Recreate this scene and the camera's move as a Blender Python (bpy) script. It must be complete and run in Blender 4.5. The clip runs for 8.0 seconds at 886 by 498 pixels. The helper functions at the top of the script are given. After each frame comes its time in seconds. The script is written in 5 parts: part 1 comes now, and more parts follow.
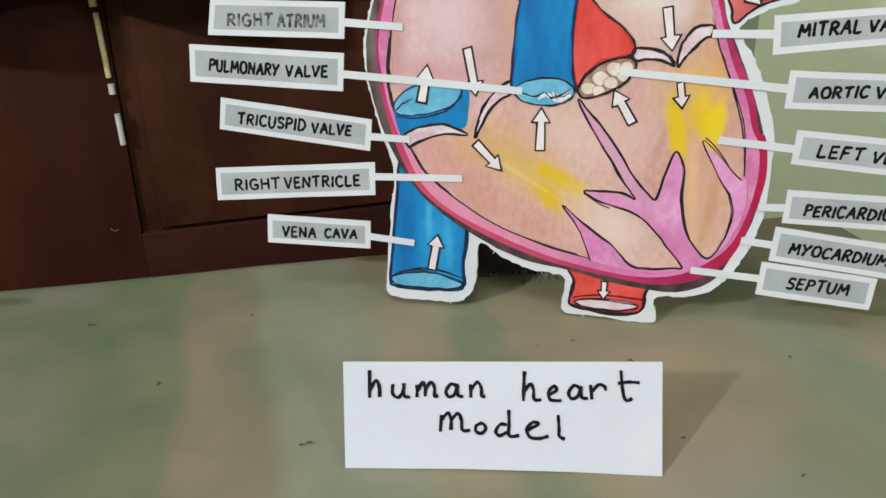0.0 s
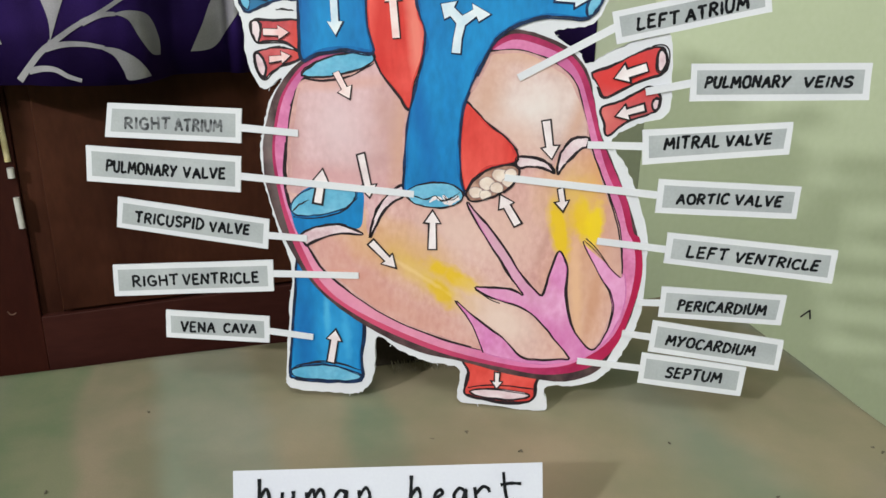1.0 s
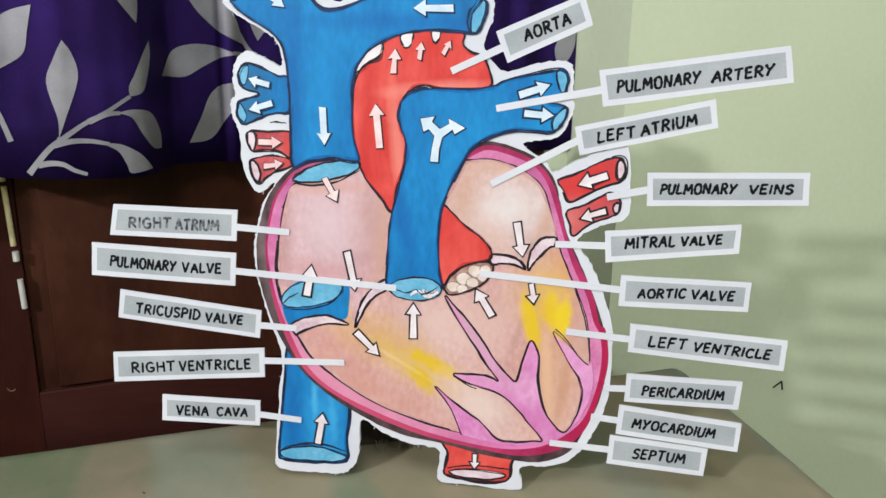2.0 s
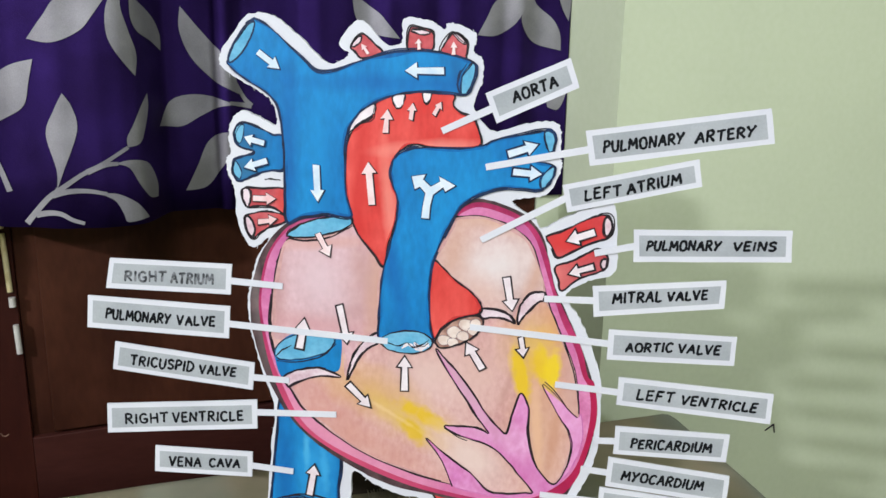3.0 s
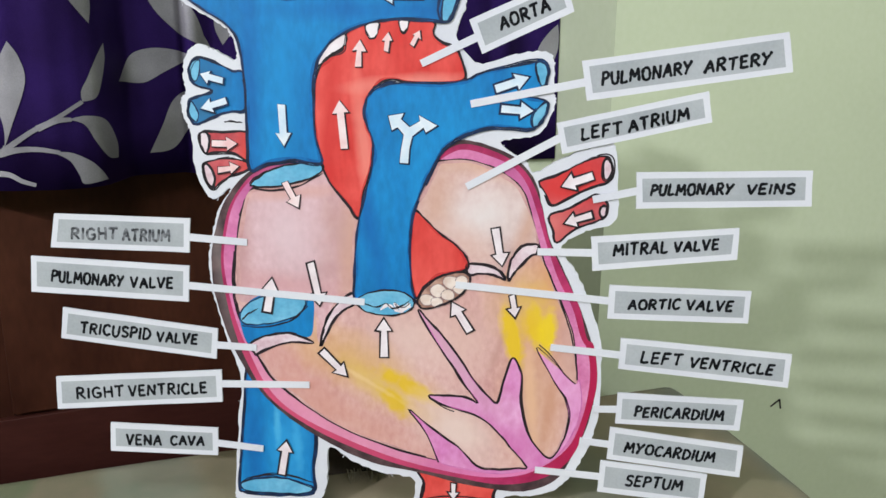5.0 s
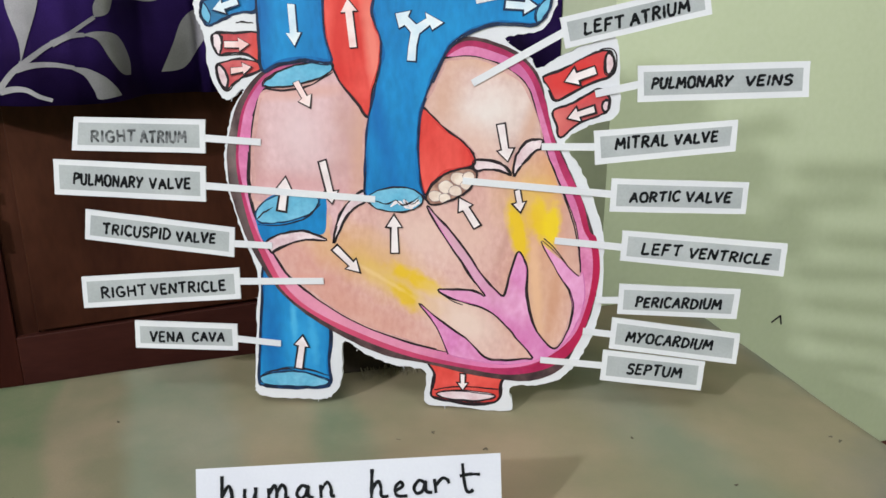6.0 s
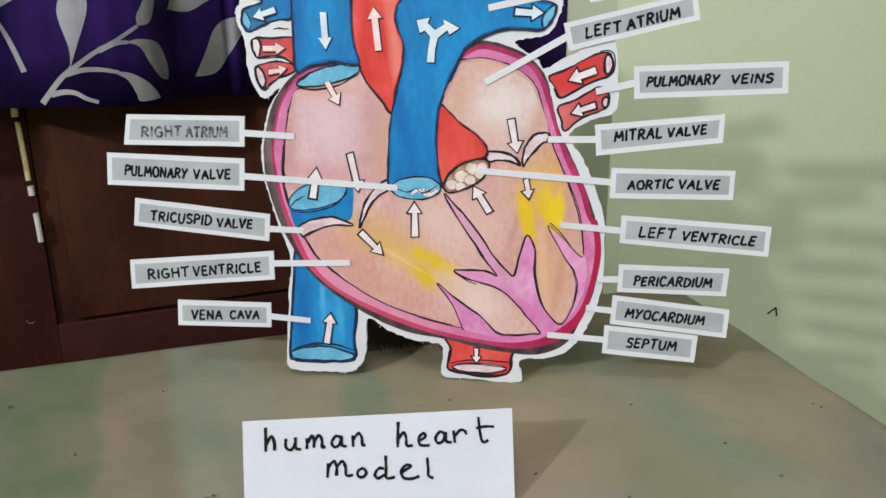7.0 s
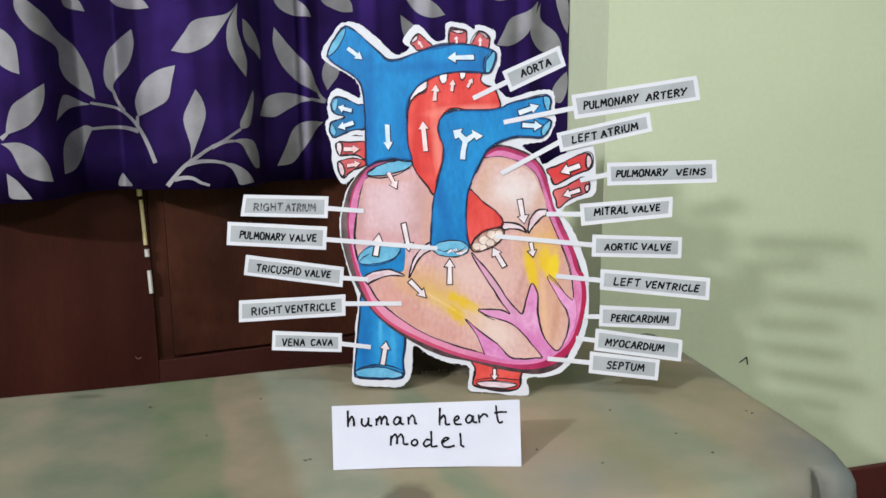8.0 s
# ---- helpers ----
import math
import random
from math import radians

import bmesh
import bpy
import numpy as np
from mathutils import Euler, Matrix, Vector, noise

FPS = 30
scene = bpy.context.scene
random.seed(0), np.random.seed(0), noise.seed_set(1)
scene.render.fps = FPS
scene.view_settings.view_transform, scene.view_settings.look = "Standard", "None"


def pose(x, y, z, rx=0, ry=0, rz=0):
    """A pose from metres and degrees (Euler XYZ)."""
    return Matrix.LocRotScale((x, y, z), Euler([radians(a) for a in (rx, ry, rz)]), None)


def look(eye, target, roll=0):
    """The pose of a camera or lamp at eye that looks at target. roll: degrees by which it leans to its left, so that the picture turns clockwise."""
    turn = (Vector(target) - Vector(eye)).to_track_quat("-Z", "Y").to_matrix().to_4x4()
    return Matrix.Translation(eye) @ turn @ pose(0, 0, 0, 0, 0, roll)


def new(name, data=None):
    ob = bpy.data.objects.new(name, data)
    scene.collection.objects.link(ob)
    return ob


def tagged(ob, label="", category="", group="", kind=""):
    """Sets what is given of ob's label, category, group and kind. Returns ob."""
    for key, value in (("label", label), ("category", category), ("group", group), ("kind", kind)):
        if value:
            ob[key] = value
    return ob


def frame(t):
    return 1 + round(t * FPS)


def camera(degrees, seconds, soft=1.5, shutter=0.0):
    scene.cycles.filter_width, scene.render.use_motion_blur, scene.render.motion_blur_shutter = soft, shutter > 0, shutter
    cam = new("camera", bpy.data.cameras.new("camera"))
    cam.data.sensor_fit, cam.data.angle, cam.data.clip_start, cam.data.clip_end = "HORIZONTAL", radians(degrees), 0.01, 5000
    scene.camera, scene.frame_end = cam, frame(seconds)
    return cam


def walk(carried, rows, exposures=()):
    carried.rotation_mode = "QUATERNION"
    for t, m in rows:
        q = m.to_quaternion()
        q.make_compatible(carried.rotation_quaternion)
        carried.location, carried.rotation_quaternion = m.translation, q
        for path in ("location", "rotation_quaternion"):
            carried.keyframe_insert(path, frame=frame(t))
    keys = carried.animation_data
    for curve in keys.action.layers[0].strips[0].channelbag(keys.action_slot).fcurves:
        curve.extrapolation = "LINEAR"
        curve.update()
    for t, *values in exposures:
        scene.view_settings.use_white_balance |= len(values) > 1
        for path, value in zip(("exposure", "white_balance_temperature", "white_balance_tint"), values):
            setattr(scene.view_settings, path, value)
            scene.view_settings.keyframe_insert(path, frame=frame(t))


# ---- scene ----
import mathutils

cam = camera(59.0, 8.0)
PATH = [
    (0, (0.0363, -0.5601, 1.0403), (-0.31, 1.2504, 0.2642), -0.65),
    (0.2, (0.0396, -0.5607, 1.0551), (-0.2606, 1.266, 0.298), -0.19),
    (0.5, (0.0474, -0.561, 1.0674), (-0.202, 1.2864, 0.343), 0.20),
    (0.7, (0.0537, -0.5567, 1.071), (-0.1575, 1.3013, 0.3616), 0.54),
    (1, (0.0608, -0.5622, 1.0818), (-0.108, 1.3175, 0.4199), 0.84),
    (1.2, (0.0657, -0.5704, 1.0918), (-0.0846, 1.3169, 0.4473), 0.56),
    (1.5, (0.0711, -0.5827, 1.1098), (-0.082, 1.3225, 0.5209), 0.66),
    (1.7, (0.073, -0.5867, 1.1142), (-0.081, 1.325, 0.5468), 0.81),
    (2, (0.0733, -0.5963, 1.1253), (-0.0813, 1.3254, 0.5931), 0.94),
    (2.2, (0.0753, -0.5973, 1.1358), (-0.0782, 1.3334, 0.6369), 0.94),
    (3.3, (0.0807, -0.6024, 1.1479), (-0.0678, 1.3399, 0.6945), 1.10),
    (3.5, (0.0847, -0.5954, 1.1464), (-0.0797, 1.3494, 0.7098), 1.20),
    (3.8, (0.0784, -0.5455, 1.1299), (-0.0664, 1.4117, 0.7445), 1.63),
    (4, (0.0779, -0.5215, 1.1259), (-0.0699, 1.4329, 0.7278), 1.41),
    (4.2, (0.0747, -0.5246, 1.1333), (-0.0634, 1.4313, 0.739), 1.08),
    (4.5, (0.077, -0.5416, 1.1253), (-0.0621, 1.4136, 0.7279), 0.92),
    (4.7, (0.0819, -0.5455, 1.1145), (-0.0467, 1.4047, 0.6902), 0.72),
    (5.8, (0.0819, -0.5694, 1.0776), (-0.0627, 1.341, 0.5035), -0.17),
    (6, (0.0837, -0.5793, 1.0678), (-0.0612, 1.3253, 0.4748), -0.26),
    (6.2, (0.0838, -0.5835, 1.0609), (-0.0642, 1.3117, 0.4395), -0.16),
    (6.5, (0.0851, -0.5902, 1.0479), (-0.0601, 1.3, 0.4106), 0.04),
    (6.7, (0.0849, -0.597, 1.0431), (-0.0707, 1.2977, 0.4219), -0.11),
    (7, (0.081, -0.6458, 1.0641), (-0.0815, 1.2658, 0.4988), -0.48),
    (7.2, (0.0719, -0.6784, 1.0685), (-0.0571, 1.2475, 0.5448), -0.49),
    (7.5, (0.087, -0.7382, 1.0678), (-0.0866, 1.1948, 0.5848), -0.48),
    (7.7, (0.0888, -0.8099, 1.0777), (-0.0816, 1.1405, 0.669), -0.28),
    (8, (0.0907, -0.8911, 1.0941), (-0.1205, 1.0632, 0.7254), -0.35),
]
exposures = [(0.0, -0.55, 6500, 5), (1.0, -0.48, 6550, 7), (2.0, -0.39, 6350, 11), (3.5, -0.43, 6200, 12), (4.0, -0.50, 6200, 12), (4.5, -0.51, 6200, 12), (6.0, -0.43, 6450, 9), (6.5, -0.55, 6500, 9), (7.0, -0.55, 6450, 10), (7.5, -0.52, 6400, 11), (8.0, -0.38, 6300, 13)]
walk(cam, [(t, look(eye, target, roll)) for t, eye, target, roll in PATH], exposures)

# ---- world and lights ----
world = bpy.data.worlds.new("world")
scene.world = world
world.use_nodes = True
world.node_tree.nodes["Background"].inputs["Color"].default_value = (0.5, 0.55, 0.6, 1)
world.node_tree.nodes["Background"].inputs["Strength"].default_value = 0.05


def area_lamp(name, eye, target, watts, width, height, colour):
    data = bpy.data.lights.new(name, "AREA")
    data.shape, data.size, data.size_y, data.energy, data.color = "RECTANGLE", width, height, watts, colour
    ob = new(name, data)
    ob.matrix_world = look(eye, target)
    return ob


LAMP_LEFT = (-1.9, -2.95, 2.52)
LAMP_RIGHT = (2.0, -2.6, 2.22)
area_lamp("lamp_light", LAMP_LEFT, (0, 0, 0.95), 116, 0.17, 0.13, (0.95, 0.955, 1.0))
area_lamp("lamp_light", LAMP_RIGHT, (0, 0, 0.95), 31, 0.30, 0.20, (0.91, 0.95, 1.0))
# soft fill from above, added to lift the shadows; no such source is known
area_lamp("overhead_fill", (0.0, -1.5, 2.68), (0.0, -1.499, 0), 31, 0.9, 0.9, (0.93, 0.97, 1.0))


# ---- materials ----
def lin(r, g, b):
    return tuple((c / 12.92 if c <= 0.04045 else ((c + 0.055) / 1.055) ** 2.4) for c in (r / 255, g / 255, b / 255)) + (1.0,)


def material(name, a, b, scale=30.0, stretch=(1, 1, 1), rough=0.7, bump=0.1, fine=400.0, metal=0.0, speck=0.25, low=0.35, high=0.65, sheen=0.0):
    """Two colours mixed by a broad noise, a finer noise over it, and a fine relief."""
    mat = bpy.data.materials.new(name)
    mat.use_nodes = True
    nodes, links = mat.node_tree.nodes, mat.node_tree.links
    bsdf = nodes["Principled BSDF"]
    bsdf.inputs["Roughness"].default_value, bsdf.inputs["Metallic"].default_value = rough, metal
    bsdf.inputs["Specular IOR Level"].default_value = 0.35
    if sheen:
        bsdf.inputs["Sheen Weight"].default_value = sheen
    coord, mapping = nodes.new("ShaderNodeTexCoord"), nodes.new("ShaderNodeMapping")
    mapping.inputs["Scale"].default_value = stretch
    links.new(coord.outputs["Object"], mapping.inputs["Vector"])
    broad, small = nodes.new("ShaderNodeTexNoise"), nodes.new("ShaderNodeTexNoise")
    broad.inputs["Scale"].default_value, small.inputs["Scale"].default_value = scale, fine
    broad.inputs["Detail"].default_value, small.inputs["Detail"].default_value = 4, 3
    for tex in (broad, small):
        links.new(mapping.outputs["Vector"], tex.inputs["Vector"])
    ramp = nodes.new("ShaderNodeValToRGB")
    ramp.color_ramp.elements[0].position, ramp.color_ramp.elements[1].position = low, high
    ramp.color_ramp.elements[0].color, ramp.color_ramp.elements[1].color = a, b
    links.new(broad.outputs["Fac"], ramp.inputs["Fac"])
    mix = nodes.new("ShaderNodeMix")
    mix.data_type, mix.blend_type = "RGBA", "OVERLAY"
    mix.inputs["Factor"].default_value = speck
    links.new(ramp.outputs["Color"], mix.inputs["A"])
    links.new(small.outputs["Fac"], mix.inputs["B"])
    links.new(mix.outputs["Result"], bsdf.inputs["Base Color"])
    relief = nodes.new("ShaderNodeBump")
    relief.inputs["Strength"].default_value, relief.inputs["Distance"].default_value = bump, 0.001
    links.new(small.outputs["Fac"], relief.inputs["Height"])
    links.new(relief.outputs["Normal"], bsdf.inputs["Normal"])
    return mat


def patch(mat, colour, centre, size, angle=0.0, soft=0.4, ragged=0.3, amount=1.0, noise_scale=60.0):
    """Lays a patch of another colour with a soft, ragged edge over a material's colour (x and z, or x and y if flat, in
    object metres).
    """
    nodes, links = mat.node_tree.nodes, mat.node_tree.links
    bsdf = nodes["Principled BSDF"]
    before = bsdf.inputs["Base Color"].links[0].from_socket
    coord = nodes.new("ShaderNodeTexCoord")
    shift, turn = nodes.new("ShaderNodeMapping"), nodes.new("ShaderNodeMapping")
    shift.inputs["Location"].default_value = [-c for c in centre]
    axis = (0, 0, radians(-angle)) if size[1] < 9 and size[2] >= 9 else (0, radians(angle), 0)
    turn.inputs["Rotation"].default_value = axis
    links.new(coord.outputs["Object"], shift.inputs["Vector"])
    links.new(shift.outputs["Vector"], turn.inputs["Vector"])
    scale = nodes.new("ShaderNodeVectorMath")
    scale.operation = "DIVIDE"
    scale.inputs[1].default_value = size
    links.new(turn.outputs["Vector"], scale.inputs[0])
    length = nodes.new("ShaderNodeVectorMath")
    length.operation = "LENGTH"
    links.new(scale.outputs["Vector"], length.inputs[0])
    rag = nodes.new("ShaderNodeTexNoise")
    rag.inputs["Scale"].default_value = noise_scale
    links.new(coord.outputs["Object"], rag.inputs["Vector"])
    add = nodes.new("ShaderNodeMath")
    add.operation = "MULTIPLY_ADD"
    add.inputs[1].default_value, = (ragged * 2,)
    links.new(rag.outputs["Fac"], add.inputs[0])
    links.new(length.outputs["Value"], add.inputs[2])
    span = nodes.new("ShaderNodeMapRange")
    span.inputs["From Min"].default_value, span.inputs["From Max"].default_value = 1 + ragged - soft, 1 + ragged + soft
    span.inputs["To Min"].default_value, span.inputs["To Max"].default_value = amount, 0.0
    links.new(add.outputs["Value"], span.inputs["Value"])
    mix = nodes.new("ShaderNodeMix")
    mix.data_type = "RGBA"
    links.new(span.outputs["Result"], mix.inputs["Factor"])
    links.new(before, mix.inputs["A"])
    mix.inputs["B"].default_value = colour
    links.new(mix.outputs["Result"], bsdf.inputs["Base Color"])
    return mat


WHITE_PAPER = material("white_paper", lin(211, 211, 219), lin(219, 219, 225), 12, rough=0.75, bump=0.08, fine=500, speck=0.08)
CARD_PAPER = material("card_paper", lin(196, 196, 208), lin(205, 205, 216), 10, rough=0.7, bump=0.05, fine=600, speck=0.06)
GREY_PAPER = material("grey_paper", lin(160, 164, 168), lin(176, 179, 183), 25, rough=0.8, bump=0.08, fine=500, speck=0.12)
INK = material("black_ink", lin(18, 14, 20), lin(44, 30, 38), 160, rough=0.55, bump=0.1, speck=0.3)
NAVY = material("navy_ink", lin(14, 24, 48), lin(22, 48, 88), 90, rough=0.55, bump=0.1, speck=0.3)
MARKER = material("black_marker", lin(10, 11, 14), lin(26, 27, 31), 200, rough=0.7, bump=0.05)
MARKER.node_tree.nodes["Principled BSDF"].inputs["Specular IOR Level"].default_value = 0.12
WORN_MARKER = material("worn_marker", lin(52, 54, 58), lin(124, 126, 130), 260, rough=0.7, bump=0.05, low=0.42, high=0.6)
BLUE = material("blue_paint", lin(8, 108, 174), lin(22, 133, 196), 22, (1, 1, 0.4), 0.6, 0.15, 220, speck=0.3)
PALE_BLUE = material("pale_blue_paint", lin(84, 160, 198), lin(120, 186, 216), 45, (1, 1, 1), 0.6, 0.15, 300)
RED = material("red_paint", lin(204, 48, 44), lin(228, 88, 80), 28, (1, 1, 0.5), 0.6, 0.15, 220, speck=0.32)
VEIN_RED = material("vein_red_paint", lin(178, 56, 64), lin(206, 100, 104), 45, (1, 1, 1), 0.6, 0.15, 220, speck=0.3)
patch(VEIN_RED, lin(212, 48, 46), (0.135, 0, 0.268), (0.030, 9, 0.016), 20, 0.6, 0.4, 0.85)
patch(VEIN_RED, lin(222, 120, 116), (0.122, 0, 0.238), (0.012, 9, 0.012), 20, 0.7, 0.4, 0.75)
patch(VEIN_RED, lin(216, 72, 64), (-0.094, 0, 0.282), (0.006, 9, 0.018), 0, 0.6, 0.4, 0.85)
CRIMSON_PAINT = material("crimson_paint", lin(146, 26, 76), lin(188, 52, 104), 45, (1, 1, 1), 0.55, 0.2, 240)
patch(CRIMSON_PAINT, lin(212, 82, 116), (-0.060, 0, 0.085), (0.110, 9, 0.040), -32, 0.7, 0.4, 0.75)
patch(CRIMSON_PAINT, lin(196, 104, 150), (-0.060, 0, 0.284), (0.045, 9, 0.012), 10, 0.6, 0.4, 0.8)
patch(CRIMSON_PAINT, lin(176, 14, 66), (0.150, 0, 0.100), (0.030, 9, 0.070), -12, 0.6, 0.4, 0.8)
DARK_PAINT = material("dark_brush_paint", lin(54, 37, 42), lin(92, 69, 71), 70, (1, 1, 1), 0.65, 0.2, 240, speck=0.4)
patch(DARK_PAINT, lin(150, 138, 136), (-0.120, 0, 0.215), (0.005, 9, 0.060), 8, 0.7, 0.5, 0.35)
PINK_PAINT = material("pink_paint", lin(198, 100, 152), lin(222, 138, 182), 35, (1, 1, 1), 0.6, 0.15, 260, speck=0.3)
patch(PINK_PAINT, lin(226, 150, 172), (-0.050, 0, 0.090), (0.090, 9, 0.020), -32, 0.7, 0.4, 0.7)
patch(PINK_PAINT, lin(228, 130, 182), (0.100, 0, 0.045), (0.060, 9, 0.020), 12, 0.7, 0.4, 0.7)
patch(PINK_PAINT, lin(178, 84, 140), (-0.075, 0, 0.270), (0.040, 9, 0.020), 38, 0.7, 0.4, 0.7)
patch(PINK_PAINT, lin(186, 92, 146), (0.100, 0, 0.272), (0.030, 9, 0.016), -45, 0.7, 0.4, 0.6)
EDGE_BLUE = material("deep_blue_wash", lin(0, 84, 150), lin(4, 112, 180), 60, rough=0.6, bump=0.15, fine=220, speck=0.3)
EDGE_RED = material("deep_red_wash", lin(186, 36, 40), lin(214, 66, 60), 60, rough=0.6, bump=0.15, fine=220, speck=0.3)
EDGE_SKIN = material("mauve_tan_wash", lin(190, 142, 142), lin(214, 170, 164), 60, rough=0.65, bump=0.12, fine=220, speck=0.3)
EDGE_ORCHID = material("deep_orchid_wash", lin(190, 92, 158), lin(214, 132, 186), 60, rough=0.65, bump=0.12, fine=220, speck=0.3)
ORCHID = material("orchid_paint", lin(211, 121, 181), lin(229, 163, 206), 32, (1, 1, 0.6), 0.6, 0.15, 260, speck=0.3)
patch(ORCHID, lin(206, 160, 176), (0.052, 0, 0.145), (0.013, 9, 0.050), 36, 0.7, 0.4, 0.8)
patch(ORCHID, lin(222, 158, 196), (0.040, 0, 0.100), (0.026, 9, 0.010), -14, 0.7, 0.4, 0.6)
patch(ORCHID, lin(198, 86, 160), (0.100, 0, 0.060), (0.030, 9, 0.018), 10, 0.7, 0.5, 0.55)
PEACH = material("peach_paint", lin(203, 151, 146), lin(223, 181, 177), 16, (1, 1, 0.6), 0.65, 0.12, 220, speck=0.42)
DUSTY_PINK = material("dusty_pink_paint", lin(196, 150, 155), lin(216, 174, 179), 18, (1, 1, 0.7), 0.65, 0.12, 220, speck=0.42)
PALE_SKIN = material("pale_cream_paint", lin(205, 168, 160), lin(222, 190, 186), 18, (1, 1, 0.8), 0.65, 0.12, 220, speck=0.4)
BLUE_WHITE = material("bluish_white_paint", lin(196, 214, 230), lin(222, 230, 238), 60, rough=0.65, bump=0.1, speck=0.15)
PINK_WHITE = material("pinkish_white_paint", lin(232, 190, 190), lin(240, 220, 220), 60, rough=0.65, bump=0.1, speck=0.15)
LEAF_WHITE = material("white_paint", lin(224, 208, 212), lin(238, 228, 231), 60, rough=0.65, bump=0.1, speck=0.15)
ROSE_WHITE = material("rose_white_paint", lin(208, 176, 186), lin(232, 214, 220), 60, rough=0.65, bump=0.1)
PEARL = material("cream_brown_paint", lin(148, 106, 92), lin(188, 148, 132), 140, rough=0.6, bump=0.2, low=0.42, high=0.58)
PEARL_LIGHT = material("cream_paint", lin(214, 190, 178), lin(234, 218, 208), 90, rough=0.6)
GREY_LINE = material("grey_brown_paint", lin(120, 100, 104), lin(164, 140, 142), 90, rough=0.65)
# right atrium: tan strokes towards the trunk
patch(DUSTY_PINK, lin(192, 140, 134), (-0.032, 0, 0.216), (0.014, 9, 0.030), 6, 0.6, 0.6, 0.6, 90.0)
# right ventricle: salmon wash, ochre wash and yellow dabs
patch(PEACH, lin(204, 140, 126), (-0.064, 0, 0.125), (0.034, 9, 0.022), -35, 0.8, 0.5, 0.6)
patch(PEACH, lin(208, 146, 128), (-0.020, 0, 0.082), (0.060, 9, 0.014), -24, 0.8, 0.5, 0.55)
patch(PEACH, lin(224, 192, 182), (0.018, 0, 0.150), (0.030, 9, 0.022), 0, 0.8, 0.4, 0.75)
patch(PEACH, lin(216, 170, 92), (-0.012, 0, 0.125), (0.052, 9, 0.015), -31, 0.9, 0.6, 0.8, 45.0)
patch(PEACH, lin(222, 186, 96), (0.002, 0, 0.108), (0.030, 9, 0.007), -34, 0.8, 0.7, 0.75, 90.0)
patch(PEACH, lin(226, 184, 22), (0.020, 0, 0.112), (0.023, 9, 0.0062), -29, 0.35, 0.7, 0.9, 110.0)
patch(PEACH, lin(222, 180, 22), (0.010, 0, 0.099), (0.013, 9, 0.0066), -48, 0.35, 0.7, 0.85, 110.0)
patch(PEACH, lin(236, 206, 160), (-0.016, 0, 0.118), (0.030, 9, 0.0014), -31, 0.7, 0.9, 0.35, 140.0)
patch(PEACH, lin(230, 204, 194), (0.058, 0, 0.078), (0.030, 9, 0.017), -38, 0.7, 0.4, 0.85)
# left ventricle: ochre and orange brushed downwards, yellow dabs over it
patch(PEACH, lin(214, 148, 98), (0.122, 0, 0.190), (0.012, 9, 0.046), -14, 0.9, 0.5, 0.8)
patch(PEACH, lin(216, 176, 98), (0.103, 0, 0.182), (0.017, 9, 0.020), 0, 0.9, 0.5, 0.7)
patch(PEACH, lin(222, 184, 172), (0.064, 0, 0.152), (0.020, 9, 0.030), -25, 0.8, 0.5, 0.6)
patch(PEACH, lin(212, 162, 128), (0.118, 0, 0.105), (0.022, 9, 0.058), 0, 0.8, 0.4, 0.7)
patch(PEACH, lin(228, 182, 146), (0.112, 0, 0.108), (0.004, 9, 0.042), 5, 0.6, 0.7, 0.75, 90.0)
patch(PEACH, lin(196, 138, 106), (0.126, 0, 0.096), (0.004, 9, 0.034), -7, 0.6, 0.7, 0.45, 90.0)
patch(PEACH, lin(206, 162, 150), (0.138, 0, 0.150), (0.006, 9, 0.034), 4, 0.7, 0.5, 0.6)
patch(PEACH, lin(228, 188, 24), (0.097, 0, 0.153), (0.0068, 9, 0.023), 14, 0.3, 0.35, 0.95, 160.0)
patch(PEACH, lin(230, 192, 28), (0.1135, 0, 0.163), (0.0058, 9, 0.016), 6, 0.3, 0.4, 0.95, 160.0)
patch(PEACH, lin(234, 200, 26), (0.1225, 0, 0.158), (0.0062, 9, 0.0165), -4, 0.3, 0.4, 0.95, 160.0)
patch(PEACH, lin(226, 182, 40), (0.107, 0, 0.163), (0.006, 9, 0.010), 0, 0.5, 0.5, 0.7, 120.0)
patch(PEACH, lin(226, 186, 70), (0.110, 0, 0.180), (0.012, 9, 0.010), 0, 0.9, 0.6, 0.5, 120.0)
patch(PEACH, lin(188, 140, 128), (0.086, 0, 0.140), (0.003, 9, 0.012), -20, 0.7, 0.6, 0.6)
# right atrium: darker brushed rim round a paler middle
patch(DUSTY_PINK, lin(222, 194, 200), (-0.066, 0, 0.226), (0.026, 9, 0.034), 10, 0.8, 0.4, 0.8)
patch(DUSTY_PINK, lin(188, 142, 140), (-0.102, 0, 0.212), (0.006, 9, 0.040), -3, 0.8, 0.4, 0.7)
patch(DUSTY_PINK, lin(206, 152, 154), (-0.072, 0, 0.189), (0.036, 9, 0.007), -4, 0.8, 0.5, 0.65)
patch(DUSTY_PINK, lin(208, 162, 142), (-0.022, 0, 0.218), (0.006, 9, 0.044), -3, 0.8, 0.5, 0.75)
patch(DUSTY_PINK, lin(196, 154, 148), (-0.031, 0, 0.236), (0.007, 9, 0.018), 16, 0.6, 0.6, 0.6, 80.0)
patch(DUSTY_PINK, lin(190, 146, 146), (-0.040, 0, 0.200), (0.010, 9, 0.005), 30, 0.7, 0.6, 0.5, 80.0)
patch(DUSTY_PINK, lin(214, 162, 150), (-0.062, 0, 0.257), (0.034, 9, 0.004), 6, 0.7, 0.5, 0.6)
